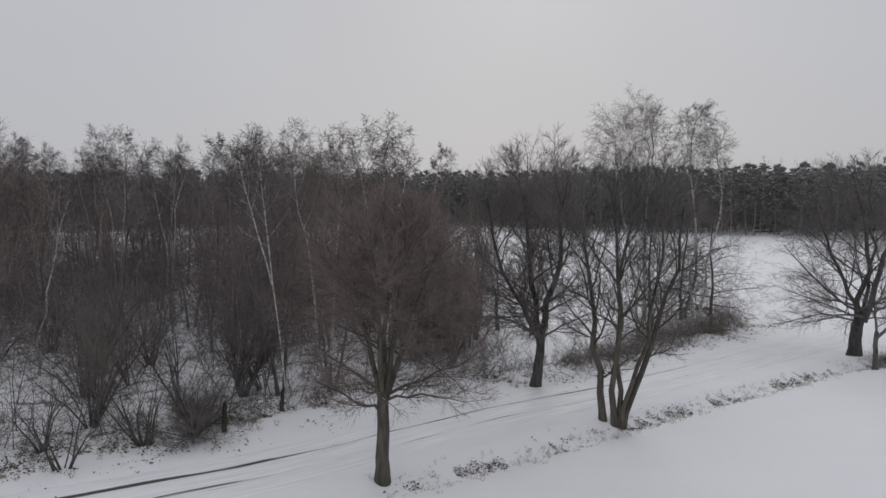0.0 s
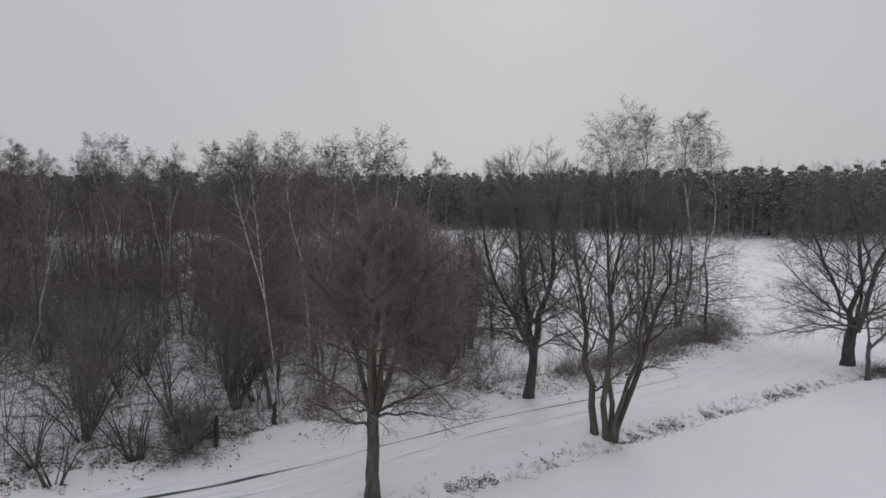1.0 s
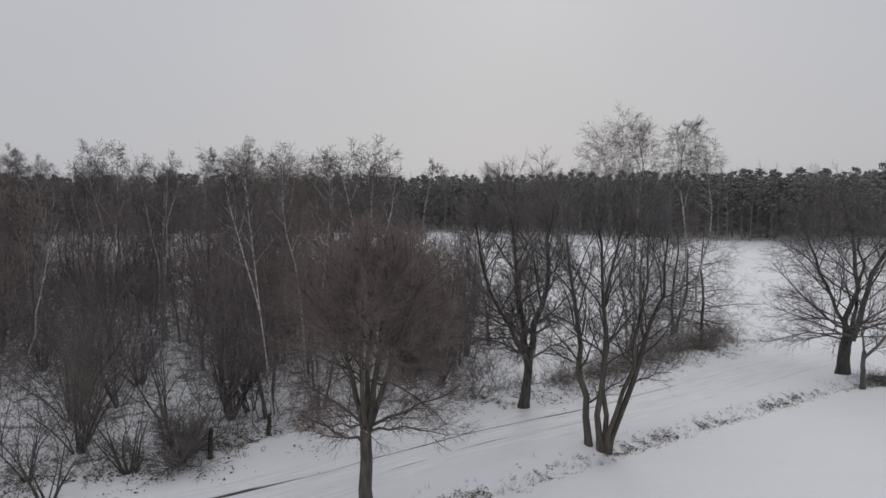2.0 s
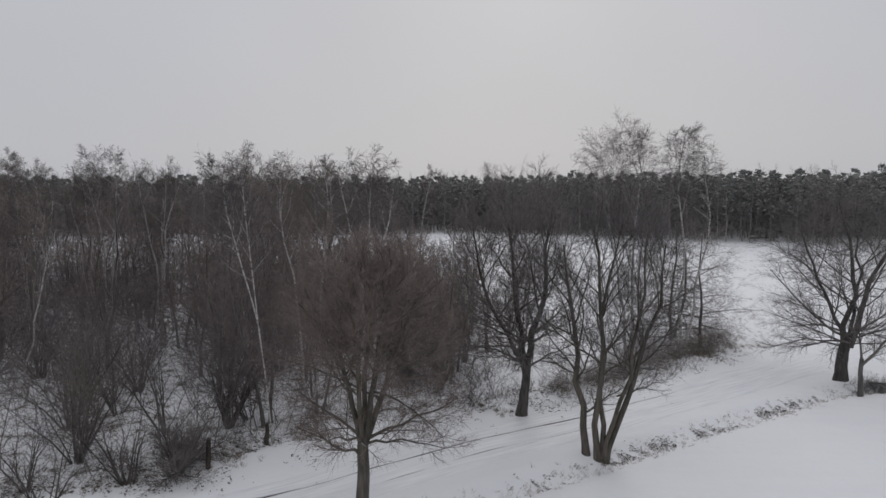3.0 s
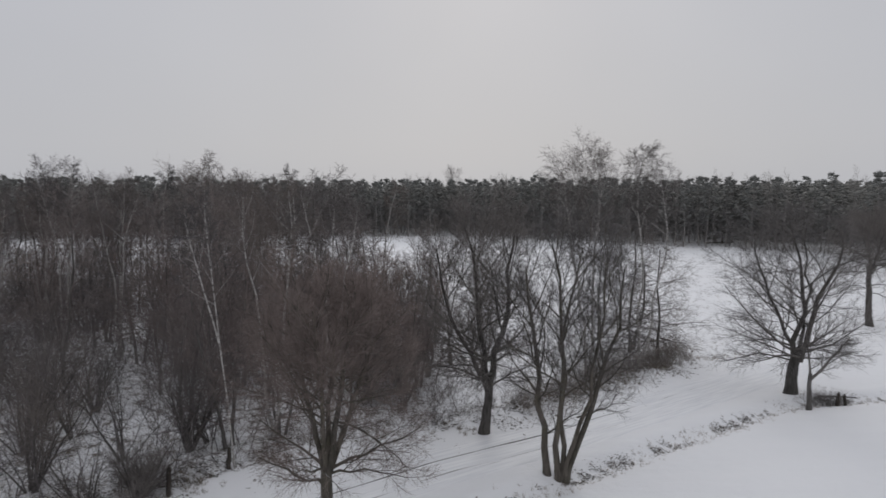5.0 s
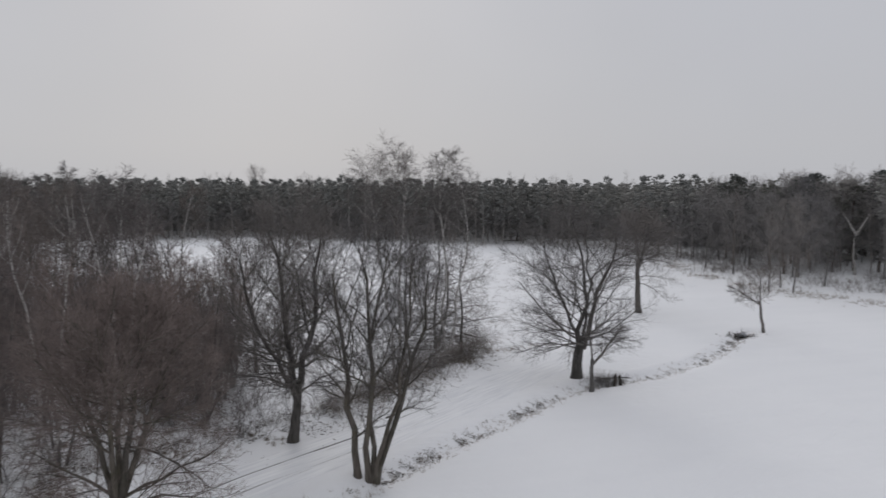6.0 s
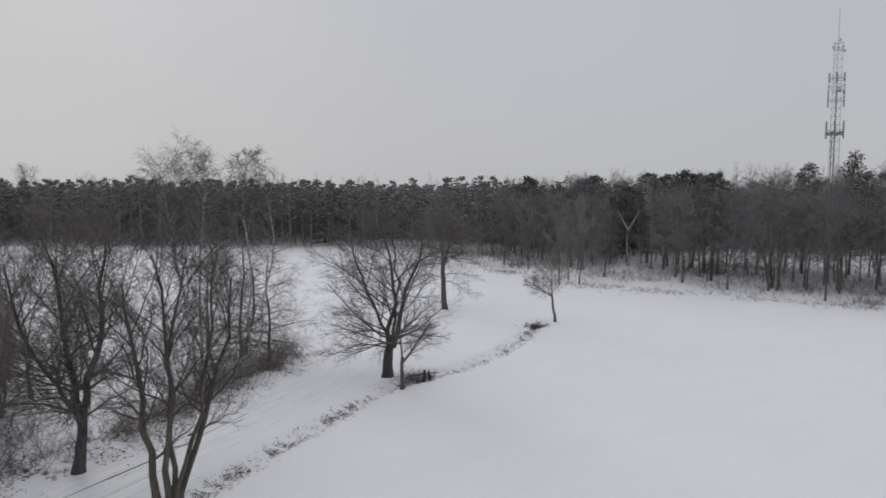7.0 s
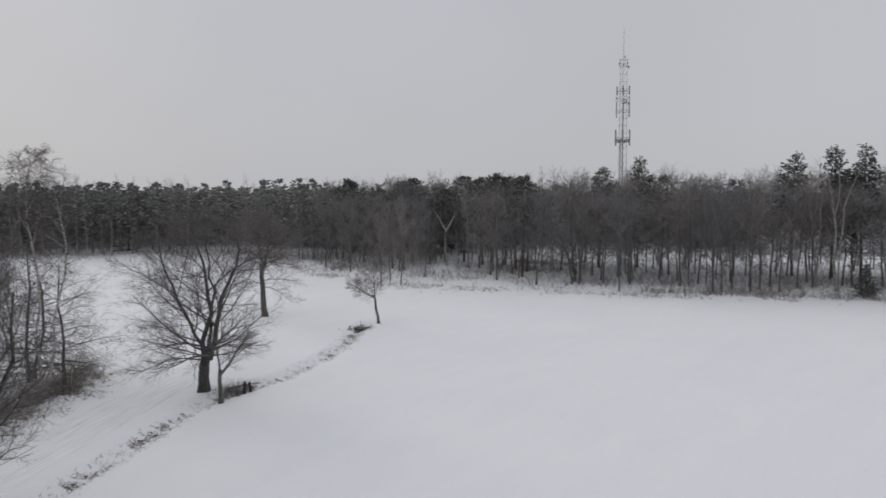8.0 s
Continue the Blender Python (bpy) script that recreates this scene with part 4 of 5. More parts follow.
def thicket(name, rng, x, y, hgt, per, label, mat, thin=0.012):
    """Dense young growth: thin stems with side twigs, uncountable."""
    n = len(x)
    h = hgt[0] + (hgt[1] - hgt[0]) * rng.random(n) ** 1.6
    start = np.stack([x, y, height_at(x, y) - 0.1], -1)
    hd = unit(rng.normal(0, np.where(h < 2.5, 0.55, 0.36)[:, None], (n, 3)) + np.array([0, 0, 1.0]))
    pts, rad = grow(rng, start, hd, h, 0.003 * h + thin * 0.7, np.full(n, 0.006), 4, 0.10, 0.03)
    l2 = sprout(rng, pts, rad, per[0], 0.12, 1.0, (58, 34), (0.44, 0.26), 2, 0.1, 0.08, 0.6, thin * 0.72, 0.5)
    l3 = sprout(rng, l2[0], l2[1], per[1], 0.15, 1.0, (50, 32), (0.58, 0.48), 2, 0.1, 0.04, 0.8, thin * 0.65, 0.5)
    ob = solid(name, [rings(pts, rad, 3, True), rings(l2[0], l2[1], 3, True), rings(l3[0], l3[1], 3, True)], mat)
    return tagged(ob, label, "undergrowth", kind="stuff")


trng = rg(100)
pl = np.array(wood_places(trng, 1750, 0.4) + [(trng.uniform(-5, 3), trng.uniform(47, 62)) for _ in range(150)])
thicket("young_growth", trng, pl[:, 0], pl[:, 1], (1.5, 7.5), (9, 4), "dense leafless young trees filling the wood", M_TWIG_WOOD, 0.018)
sx, sy = along(WOOD_EDGE[3:-1], trng, 1150, 1.3)
e, s = off_line(sx + 0, sy, WOOD_EDGE)
keep = (s > 0) | (e < 0.3)
thicket("bramble_scrub", trng, sx[keep] - 0.9, sy[keep] + 1.2, (0.3, 1.5), (7, 4), "tangled bare scrub along the wood's edge", M_TWIG, 0.008)
bx, by = trng.uniform(8, 25, 760), trng.normal(0, 1.4, 760)
by = 41.0 + (bx - 9) * 0.83 + 2.6 + by
thicket("bramble_scrub", trng, bx, by, (0.3, 2.3), (8, 5), "dark bare scrub under the roadside trees", M_TWIG, 0.009)

gx, gy = trng.uniform(-2.5, 4.6, 130), trng.uniform(40.6, 48.0, 130)
thicket("young_growth", trng, gx, gy, (0.5, 3.0), (9, 4), "low leafless thicket beside the forked oak", M_TWIG_WOOD, 0.016)

# ---------------------------------------------------------------- verge
vrng = rg(120)
vx, vy = along(DITCH[3:], vrng, 15000, 0.30)
vx, vy = vx - 0.2, vy + 0.25
keep = 0.5 * wobble(vx, vy, 2.4, 1) + 1.1 * wobble(vx, vy, 0.6, 2) > 0.32
vx, vy = vx[keep], vy[keep]
tagged(solid("verge_litter", [litter_leaves(vrng, np.r_[vx, vrng.normal(-1.25, 0.35, 60)], np.r_[vy, vrng.normal(25.3, 0.2, 60)], 0.034)], M_LEAF, smooth=False), "dark leaves and clods in the snowy ditch", "leaf litter", kind="stuff")
vx, vy = along(DITCH[3:], vrng, 750, 0.5)
tagged(solid("verge_grass", [blades(vrng, vx, vy, 0.3, 0.7, 0.006, 6)], M_GRASS), "withered grass tufts along the ditch", "grass", kind="stuff")
lx, ly = along(WOOD_EDGE[2:-1], vrng, 16000, 1.5)
keep = wobble(lx, ly, 1.8, 1) + 0.6 * wobble(lx, ly, 0.7, 2) > 0.1
tagged(solid("wood_litter", [litter_leaves(vrng, lx[keep] - 0.9, ly[keep] + 1.2, 0.05)], M_LEAF, smooth=False), "dead leaves scattered on the snow at the wood's edge", "leaf litter", kind="stuff")
pl = np.array(wood_places(vrng, 2600, 0.2))
ex, ey = along(WOOD_EDGE[2:-1], vrng, 2400, 0.9)
keep = wobble(ex, ey, 2.0, 1) + 0.6 * wobble(ex, ey, 0.8, 2) > 0.15
ex, ey = ex[keep], ey[keep]
tagged(solid("wood_grass", [blades(vrng, np.r_[pl[:, 0], ex - 0.8], np.r_[pl[:, 1], ey + 1.0], 0.36, 0.6, 0.007, 9)], M_GRASS), "withered grass poking through the snow in the wood", "grass", kind="stuff")

# ---------------------------------------------------------------- the forest round the fields
def inside_forest(rng, n, near, far, gap, xr=(-260, 330), yr=(-140, 330)):
    """Places in the forest, between near and far from its edge, kept apart from one another."""
    out = []
    cells = {}
    tries = 0
    while len(out) < n and tries < 60:
        tries += 1
        x, y = rng.uniform(*xr, 4000), rng.uniform(*yr, 4000)
        d, s = off_line(x, y, FOREST)
        ok = (s > 0) & (d > near) & (d < far)
        for a, b in zip(x[ok], y[ok]):
            key = (int(a // gap), int(b // gap))
            if any((a - p) ** 2 + (b - q) ** 2 < gap * gap for i in (-1, 0, 1) for j in (-1, 0, 1) for p, q in cells.get((key[0] + i, key[1] + j), ())):
                continue
            cells.setdefault(key, []).append((a, b))
            out.append((a, b))
            if len(out) >= n:
                break
    return out


frng = rg(200)
pine_protos = []
for i in range(3):
    p = tree_pine("pine_tree", rg(210 + i), at(112 + 5 * i, 104 - 9 * i), (16.8, 16.0, 17.6)[i], "dark green pine with a bare lower trunk in the forest", crown_lo=(0.5, 0.42, 0.55)[i], width=(3.0, 3.3, 2.8)[i])
    p["group"] = "pines in the forest"
    pine_protos.append(p)
bare_protos = []
for i in range(4):
    h = (17.0, 16.0, 15.0, 17.5)[i]
    p = tree_slim("forest_tree", rg(220 + i), at(104 + 4 * i, 46 - 8 * i), h, 0.13, (M_EDGEBARK, M_TWIG_EDGE), "tall bare broad-leaved tree at the forest edge",
                  per=(16, 7, 7, 2), lo=(0.20, 0.26, 0.22, 0.28)[i], reach=(0.34, 0.26), ang=(66, 26), thin=2.0, lean=0.5, wander=0.02, env=((0, 0, h * 0.58), ((4.0, 3.6, 4.2, 3.4)[i], 3.8, h * 0.42)))
    p["group"] = "trees in the forest"
    bare_protos.append(p)
PALE = [(109.8, 88.8), (117.5, 21.9), (114.5, 18.5), (102.0, 55.0)]
EDGE_STEMS = [(93.8, 108.2), (90.7, 97.4), (81.4, 79.8), (85.2, 81.4), (83.4, 77.2), (92.1, 79.4), (108.8, 76.4), (117.5, 80.0), (98.4, 53.4), (99.1, 52.5), (103.5, 50.4), (96.6, 44.4), (107.4, 47.8), (103.7, 32.8), (104.5, 31.8), (108.7, 31.6), (107.0, 28.5), (109.9, 27.9), (108.9, 25.0), (113.1, 23.5), (123.3, 17.8), (96.0, 66.5), (95.0, 58.0), (112.0, 60.0), (106, 70), (114, 42), (116, 34), (98, 90), (112, 10), (118, 5), (114, 1)]
for i, (x, y) in enumerate(EDGE_STEMS):
    spread_copies(bare_protos[i % 4], [(x, y)], frng, 0.78, 1.03)
right = inside_forest(frng, 66, 7.0, 28, 4.0, (80, 150), (-20, 135))
right = [p for p in right if all(off_line(np.array([p[0]]), np.array([p[1]]), [(q[0] * 0.8, q[1] * 0.8), q])[0][0] > w for q, w in zip(PALE, (5.2, 3.0, 3.0, 4.0)))]
for i, (x, y) in enumerate(right):
    if i % 3 == 0 and y > 62:
        spread_copies(pine_protos[(i // 3) % 3], [(x, y)], frng, 0.85, 1.05)
    else:
        spread_copies(bare_protos[i % 4], [(x, y)], frng, 0.88, 1.1)


def far_forest(name, rng, places, pine_share, label, hmean):
    """Far trees joined into one mesh of trunks, twigs and needle bunches."""
    trunks, twigs, tufts = [], [], []
    kinds = []
    for k in range(10):
        if k / 10 < pine_share:
            pts, rad, l1, q, t = pine_geometry(rng, hmean, rng.uniform(0.35, 0.55), rng.uniform(2.6, 3.4), 18, 8, 3, 0.15, pad=0.42)
            kinds.append(([rings(pts, rad, 4)], [rings(l1[0], l1[1], 3, True)], t))
        else:
            pts, rad = bole(rng, [(0, 0, 0)], [(rng.normal(0, 0.5), rng.normal(0, 0.5), hmean)], [0.15], [0.02], 5, 0.04, 1.2)
            l1 = sprout(rng, pts, rad, 14, 0.35, 0.98, (45, 20), (0.24, 0.12), 3, 0.1, 0.06, 0.5, 0.03, 0.7, 0.0, np.array([hmean]))
            l2 = sprout(rng, l1[0], l1[1], 6, 0.2, 1.0, (50, 30), (0.5, 0.4), 2, 0.1, 0.05, 0.6, 0.025, 0.5)
            l3 = sprout(rng, l2[0], l2[1], 4, 0.2, 1.0, (50, 30), (0.6, 0.5), 2, 0.1, 0.05, 0.9, 0.022, 0.5)
            kinds.append(([rings(pts, rad, 4)], [rings(l1[0], l1[1], 3, True), rings(l2[0], l2[1], 3, True), rings(l3[0], l3[1], 3, True)], []))
    for x, y in places:
        tr, tw, tu = kinds[rng.integers(10)]
        a, s = rng.uniform(0, 6.28), rng.uniform(0.90, 1.0)
        m = np.array([[math.cos(a), -math.sin(a), 0], [math.sin(a), math.cos(a), 0], [0, 0, 1]]) * s
        o = np.array([x, y, float(height_at(x, y)) - 0.1])
        for src, dst in ((tr, trunks), (tw, twigs), (tu, tufts)):
            dst.extend((v @ m.T + o, f) for v, f in src)
    # both materials are paled so that the far trees look hazy
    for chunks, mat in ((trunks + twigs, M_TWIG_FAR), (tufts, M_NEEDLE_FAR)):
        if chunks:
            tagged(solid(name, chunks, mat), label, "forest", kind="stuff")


far_forest("far_forest", frng, inside_forest(frng, 340, 1.0, 28, 3.2, (-150, 104), (120, 300)), 0.7, "distant pine forest beyond the fields, paled in colour for haze", 19.2)
far_forest("deep_forest", frng, inside_forest(frng, 190, 22, 60, 4.6, (95, 190), (-40, 170)), 0.2, "dense mixed forest behind the forest edge", 18.8)

# undergrowth and treetops of the forest
fx, fy = np.array(inside_forest(frng, 1900, 3.5, 26, 0.4, (80, 150), (-20, 135))).T
free = np.min([off_line(fx, fy, [(q[0] * 0.8, q[1] * 0.8), q])[0] for q in PALE[:1]], axis=0) > 1.8
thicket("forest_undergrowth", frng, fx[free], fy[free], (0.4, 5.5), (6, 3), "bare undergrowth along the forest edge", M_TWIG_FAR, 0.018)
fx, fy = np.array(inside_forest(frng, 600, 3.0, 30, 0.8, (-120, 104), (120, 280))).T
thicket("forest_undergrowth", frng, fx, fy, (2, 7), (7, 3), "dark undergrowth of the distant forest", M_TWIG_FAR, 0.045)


def fill_crowns(name, rng, n, near, far, xr, yr, zr, size, fat, mat, label, leafy=False):
    """The tangle of branches or the needle pads inside a forest, too fine and far to be told apart."""
    x, y = np.array(inside_forest(rng, n, near, far, 0.35, xr, yr)).T
    free = np.min([off_line(x, y, [(q[0] * 0.78, q[1] * 0.78), q])[0] - w for q, w in zip(PALE, (3.4, 2.0, 2.0, 3.0))], axis=0) > 0
    x, y = x[free], y[free]
    z = height_at(x, y) + rng.uniform(*zr, len(x)) * (0.97 + 0.07 * wobble(x, y, 14, 0) + 0.05 * wobble(x, y, 5, 1))
    cen, big = np.stack([x, y, z], -1), rng.uniform(*size, len(x))
    ob = solid(name, [pads(rng, cen, big, 0.5) if leafy else needle_tufts(rng, cen, big, 5, fat)], mat)
    tagged(ob, label, "forest", kind="stuff")


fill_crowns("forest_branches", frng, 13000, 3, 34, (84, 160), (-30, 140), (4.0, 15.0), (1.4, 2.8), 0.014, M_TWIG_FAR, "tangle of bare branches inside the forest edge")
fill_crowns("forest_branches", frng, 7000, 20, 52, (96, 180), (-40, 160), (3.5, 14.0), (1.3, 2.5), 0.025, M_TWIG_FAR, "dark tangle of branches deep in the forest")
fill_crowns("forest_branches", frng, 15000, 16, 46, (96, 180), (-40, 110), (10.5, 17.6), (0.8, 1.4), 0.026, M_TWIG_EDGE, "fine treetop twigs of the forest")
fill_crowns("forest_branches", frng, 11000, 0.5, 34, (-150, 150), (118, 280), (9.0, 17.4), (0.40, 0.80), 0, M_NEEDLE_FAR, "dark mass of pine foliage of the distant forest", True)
# pale tangle put in front to brighten the dark zone of the trunks
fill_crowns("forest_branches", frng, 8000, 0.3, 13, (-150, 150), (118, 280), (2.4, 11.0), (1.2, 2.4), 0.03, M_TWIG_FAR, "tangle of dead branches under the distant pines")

def bank_width(y):
    """How far the rough bank reaches out from the forest into the field."""
    return np.interp(y, (15, 50, 70, 84, 110), (2.4, 5.0, 8.2, 6.0, 2.0))


ex, ey = along(FOREST[6:-1], frng, 2000, 1.6)
keep = wobble(ex, ey, 3.5, 1) + 0.6 * wobble(ex, ey, 1.3, 2) > 0.45
ex, ey = ex[keep], ey[keep]
cx, cy = np.array(inside_forest(frng, 3400, 0.8, 15, 0.25, (80, 135), (-20, 130))).T
keep = wobble(cx, cy, 7.0, 1) + 0.5 * wobble(cx, cy, 2.2, 2) > 0.15
thicket("forest_undergrowth", frng, cx[keep], cy[keep], (0.3, 1.9), (7, 3), "low dark brush in patches under the forest edge", M_TWIG, 0.016)
thicket("forest_undergrowth", frng, ex - frng.uniform(-0.3, 0.9, len(ex)) * bank_width(ey), ey, (0.25, 1.1), (6, 3), "dark scrub in tufts on the bank of the forest edge", M_TWIG, 0.02)
hx, hy = along([(98.5, 41), (99.6, 36), (104.8, 26), (108.5, 14), (110, 2)], frng, 560, 0.9)
hx, hy = np.r_[hx, frng.normal(125.0, 1.0, 240), frng.normal(113, 3.5, 200), frng.normal(93.8, 2.2, 130)], np.r_[hy, frng.uniform(66, 82, 240), frng.normal(72, 4.0, 200), frng.normal(104, 2.0, 130)]
thicket("forest_undergrowth", frng, hx, hy, (0.4, 1.9), (7, 4), "dense dark brush in a band along the forest edge", M_TWIG, 0.018)

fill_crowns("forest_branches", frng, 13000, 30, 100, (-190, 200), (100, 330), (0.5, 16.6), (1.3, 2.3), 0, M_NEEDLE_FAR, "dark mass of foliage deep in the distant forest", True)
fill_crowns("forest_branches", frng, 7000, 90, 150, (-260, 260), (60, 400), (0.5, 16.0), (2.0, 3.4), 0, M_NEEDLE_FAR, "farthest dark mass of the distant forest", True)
qx, qy = np.array(inside_forest(frng, 50, 5, 40, 3.2, (84, 165), (-30, 150))).T
free = np.min([off_line(qx, qy, [(q[0] * 0.8, q[1] * 0.8), q])[0] for q in PALE[:1]], axis=0) > 1.8
qx, qy = qx[free], qy[free]
pts, rad = bole(frng, np.stack([qx, qy, height_at(qx, qy) - 0.1], -1), np.stack([qx + frng.normal(0, 0.5, len(qx)), qy + frng.normal(0, 0.5, len(qx)), frng.uniform(11, 16, len(qx))], -1), frng.uniform(0.045, 0.11, len(qx)), np.full(len(qx), 0.02), 6, 0.04, 1.2)
tagged(solid("forest_stems", [rings(pts, rad, 5)], M_EDGEBARK), "countless slim dark stems inside the forest", "forest", kind="stuff")

# conifers and birches that stand out of the forest
for i, (x, y, h) in enumerate([(129.4, 55.9, 21.6), (124.5, 61.7, 19.6), (133.0, 28.6, 21.4), (131.2, 22.2, 22.0), (129.8, 17.6, 21.9)]):
    tree_pine("spruce_tree", rg(300 + i), at(x, y), h, "tall dark spruce rising above the forest", crown_lo=0.45, width=4.4, per1=84, per2=9, blades=8, r0=0.22, spruce=True, category="spruce tree")
for i, (x, y, h) in enumerate([(102.6, 110.4, 17.8), (112.0, 100.5, 18.2), (119.5, 91.8, 18.4), (114.2, 79.1, 18.3), (117.0, 74.9, 18.0), (119.0, 80.5, 18.2), (116.5, 84.5, 18.0), (117.8, 77.0, 17.7)]):
    tree_pine("pine_tree", rg(310 + i), at(x, y), h, "tall dark pine with an open crown above the forest", crown_lo=0.52, width=4.0, per1=28, per2=16, blades=9, r0=0.24)
tree_birch("birch_tree", rg(320), at(109.8, 88.8), [(0.1, 0.1, 7.6), (-2.0, 1.5, 11.2), (1.5, -1.1, 11.4)], 11.0, 0.24, "pale birch with a forked white trunk at the forest edge",
           per=(3, 5, 5, 3), lo=0.6, spread=0.2, feet=[(0, 0, 0), (0.1, 0.1, 7.2), (0.1, 0.1, 7.2)])
tree_birch("birch_tree", rg(321), at(117.5, 21.9), [(-1.2, 0.8, 16.6), (1.0, -0.6, 15.2)], 14.0, 0.14, "tall birch with pale forked stems at the forest edge", per=(8, 6, 5, 3), lo=0.4, feet=[(-0.1, 0, 0), (0.1, 0, 0)])
tree_birch("birch_tree", rg(322), at(114.5, 18.5), [(-0.8, 1.6, 17.4), (0.9, -1.9, 16.8), (0.2, 0.3, 17.8)], 14.0, 0.13, "tall birch with three pale stems at the forest edge", per=(7, 6, 5, 3), lo=0.42, feet=[(-0.1, 0, 0), (0.1, 0, 0), (0, 0.1, 0)])
tree_birch("birch_tree", rg(323), at(120.8, 72.6), [(0.3, 0.2, 19.8)], 15.0, 0.16, "slim birch rising above the pines", per=(18, 6, 5, 4), lo=0.5, spread=0.2)
tree_slim("edge_tree", rg(340), at(102.0, 55.0), 10.5, 0.22, (M_DARK, M_DUSTED), "open bare tree with several snow-dusted stems at the forest edge", per=(9, 6, 5, 3), lo=0.3, reach=(0.42, 0.22), ang=(75, 30), thin=1.6, lean=1.6, stems=3)
tree_pine("spruce_tree", rg(330), at(110.6, 14.1), 4.4, "young dark spruce at the forest edge", crown_lo=0.08, width=1.7, per1=46, per2=8, blades=8, r0=0.07, spruce=True, category="spruce tree")
tree_slim("edge_tree", rg(341), at(98.3, 35.0), 2.4, 0.09, (M_DARK, M_DUSTED), "small crooked snow-capped tree on the bank", per=(6, 5, 4, 3), lo=0.8, reach=(0.5, 0.3), ang=(85, 50), thin=1.2, lean=0.2)


# ---------------------------------------------------------------- mast
def build_mast(base, h):
    root = tagged(new("radio_mast"), "tall grey steel lattice mast with antenna panels", "mast")
    w0, w1, top = 2.0, 1.35, h - 6.5
    def corner(i, z):
        w = (w0 + (w1 - w0) * z / top) / 2 * 1.15
        a = math.radians(30 + 120 * i)
        return (w * math.cos(a), w * math.sin(a), z)
    for i in range(3):
        solid("leg", [stick(corner(i, -0.2), corner(i, top), 0.055, 6)], M_STEEL, root)
    n = int(top / 1.5)
    for k in range(n):
        z0, z1 = top * k / n, top * (k + 1) / n
        for i in range(3):
            solid("brace", [stick(corner(i, z0), corner((i + 1) % 3, z1), 0.026, 4)], M_STEEL, root)
            solid("rung", [stick(corner(i, z1), corner((i + 1) % 3, z1), 0.026, 4)], M_STEEL, root)
    solid("cable_run", [stick((0.12, 0, 0), (0.06, 0, top * 0.8), 0.10, 6)], M_PANEL, root)
    solid("cable_run", [stick((-0.55, 0.35, 0), (-0.45, 0.3, 26.0), 0.11, 6)], M_PANEL, root)
    solid("spike", [stick((0, 0, top - 0.3), (0, 0, h), 0.10, 6, 0.05)], M_STEEL, root)
    for zc, rr, ln, cnt in ((26.6, 1.65, 3.2, 6), (32.4, 1.5, 3.3, 3), (34.8, 1.5, 0.6, 3), (36.4, 1.45, 1.7, 6), (42.0, 0.95, 0.5, 3)):
        ring = np.array([[(rr * math.cos(a), rr * math.sin(a), zc - 0.4) for a in np.linspace(0, 2 * math.pi, 13)]])
        solid("antenna_ring", [rings(ring, np.full((1, 13), 0.05), 4)], M_STEEL, root)
        for k in range(cnt):
            a = 2 * math.pi * k / cnt + 0.4
            x, y = rr * math.cos(a), rr * math.sin(a)
            arm = stick((0.2 * math.cos(a), 0.2 * math.sin(a), zc), (x, y, zc), 0.04, 4)
            pn = solid("antenna_panel", [box(0, 0, 0, 0.14, 0.24, ln)], M_PANEL, root, smooth=False)
            pn.matrix_basis = Matrix.Translation((x, y, zc)) @ Matrix.Rotation(a, 4, "Z")
            solid("arm", [arm], M_STEEL, root)
    for k in range(6):
        a = 2 * math.pi * k / 6 + 0.1
        unit_box = solid("radio_unit", [box(0, 0, 0, 0.22, 0.32, 0.7)], M_PANEL, root, smooth=False)
        unit_box.matrix_basis = Matrix.Translation((1.2 * math.cos(a), 1.2 * math.sin(a), 25.9)) @ Matrix.Rotation(a, 4, "Z")
    for z, a, r in ((34.0, 3.9, 0.45), (33.8, 5.4, 0.35), (41.4, 5.6, 0.3), (43.2, 3.8, 0.22)):
        drum = np.array([[(0, 0, 0), (0.08, 0, 0), (0.3, 0, 0), (0.34, 0, 0)]])
        dish = solid("dish", [rings(drum, np.array([[r * 0.3, r, r, 0.01]]), 12)], M_STEEL, root)
        dish.matrix_basis = Matrix.Translation((1.0 * math.cos(a), 1.0 * math.sin(a), z)) @ Matrix.Rotation(a, 4, "Z")
        solid("arm", [stick((0.2 * math.cos(a), 0.2 * math.sin(a), z), (math.cos(a), math.sin(a), z), 0.04, 4)], M_STEEL, root)
    cage = np.array([[(0.95 * math.cos(b), 0.95 * math.sin(b), 42.8) for b in np.linspace(0, 2 * math.pi, 13)]])
    solid("platform_rail", [rings(cage, np.full((1, 13), 0.04), 4)], M_STEEL, root)
    root.location = base
    return root


build_mast(at(137.2, 62.9), 49.4)


# ---------------------------------------------------------------- small things
# trunk and crown both in the grey lightened for haze
tree_slim("tall_tree", rg(330), at(18.0, 252.0), 21.5, 0.35, (M_TWIG_FAR, M_TWIG_FAR), "round bare tree rising above the distant forest", per=(22, 7, 6, 4), lo=0.35, reach=(0.26, 0.20), ang=(60, 20), thin=2.4, lean=0.2)


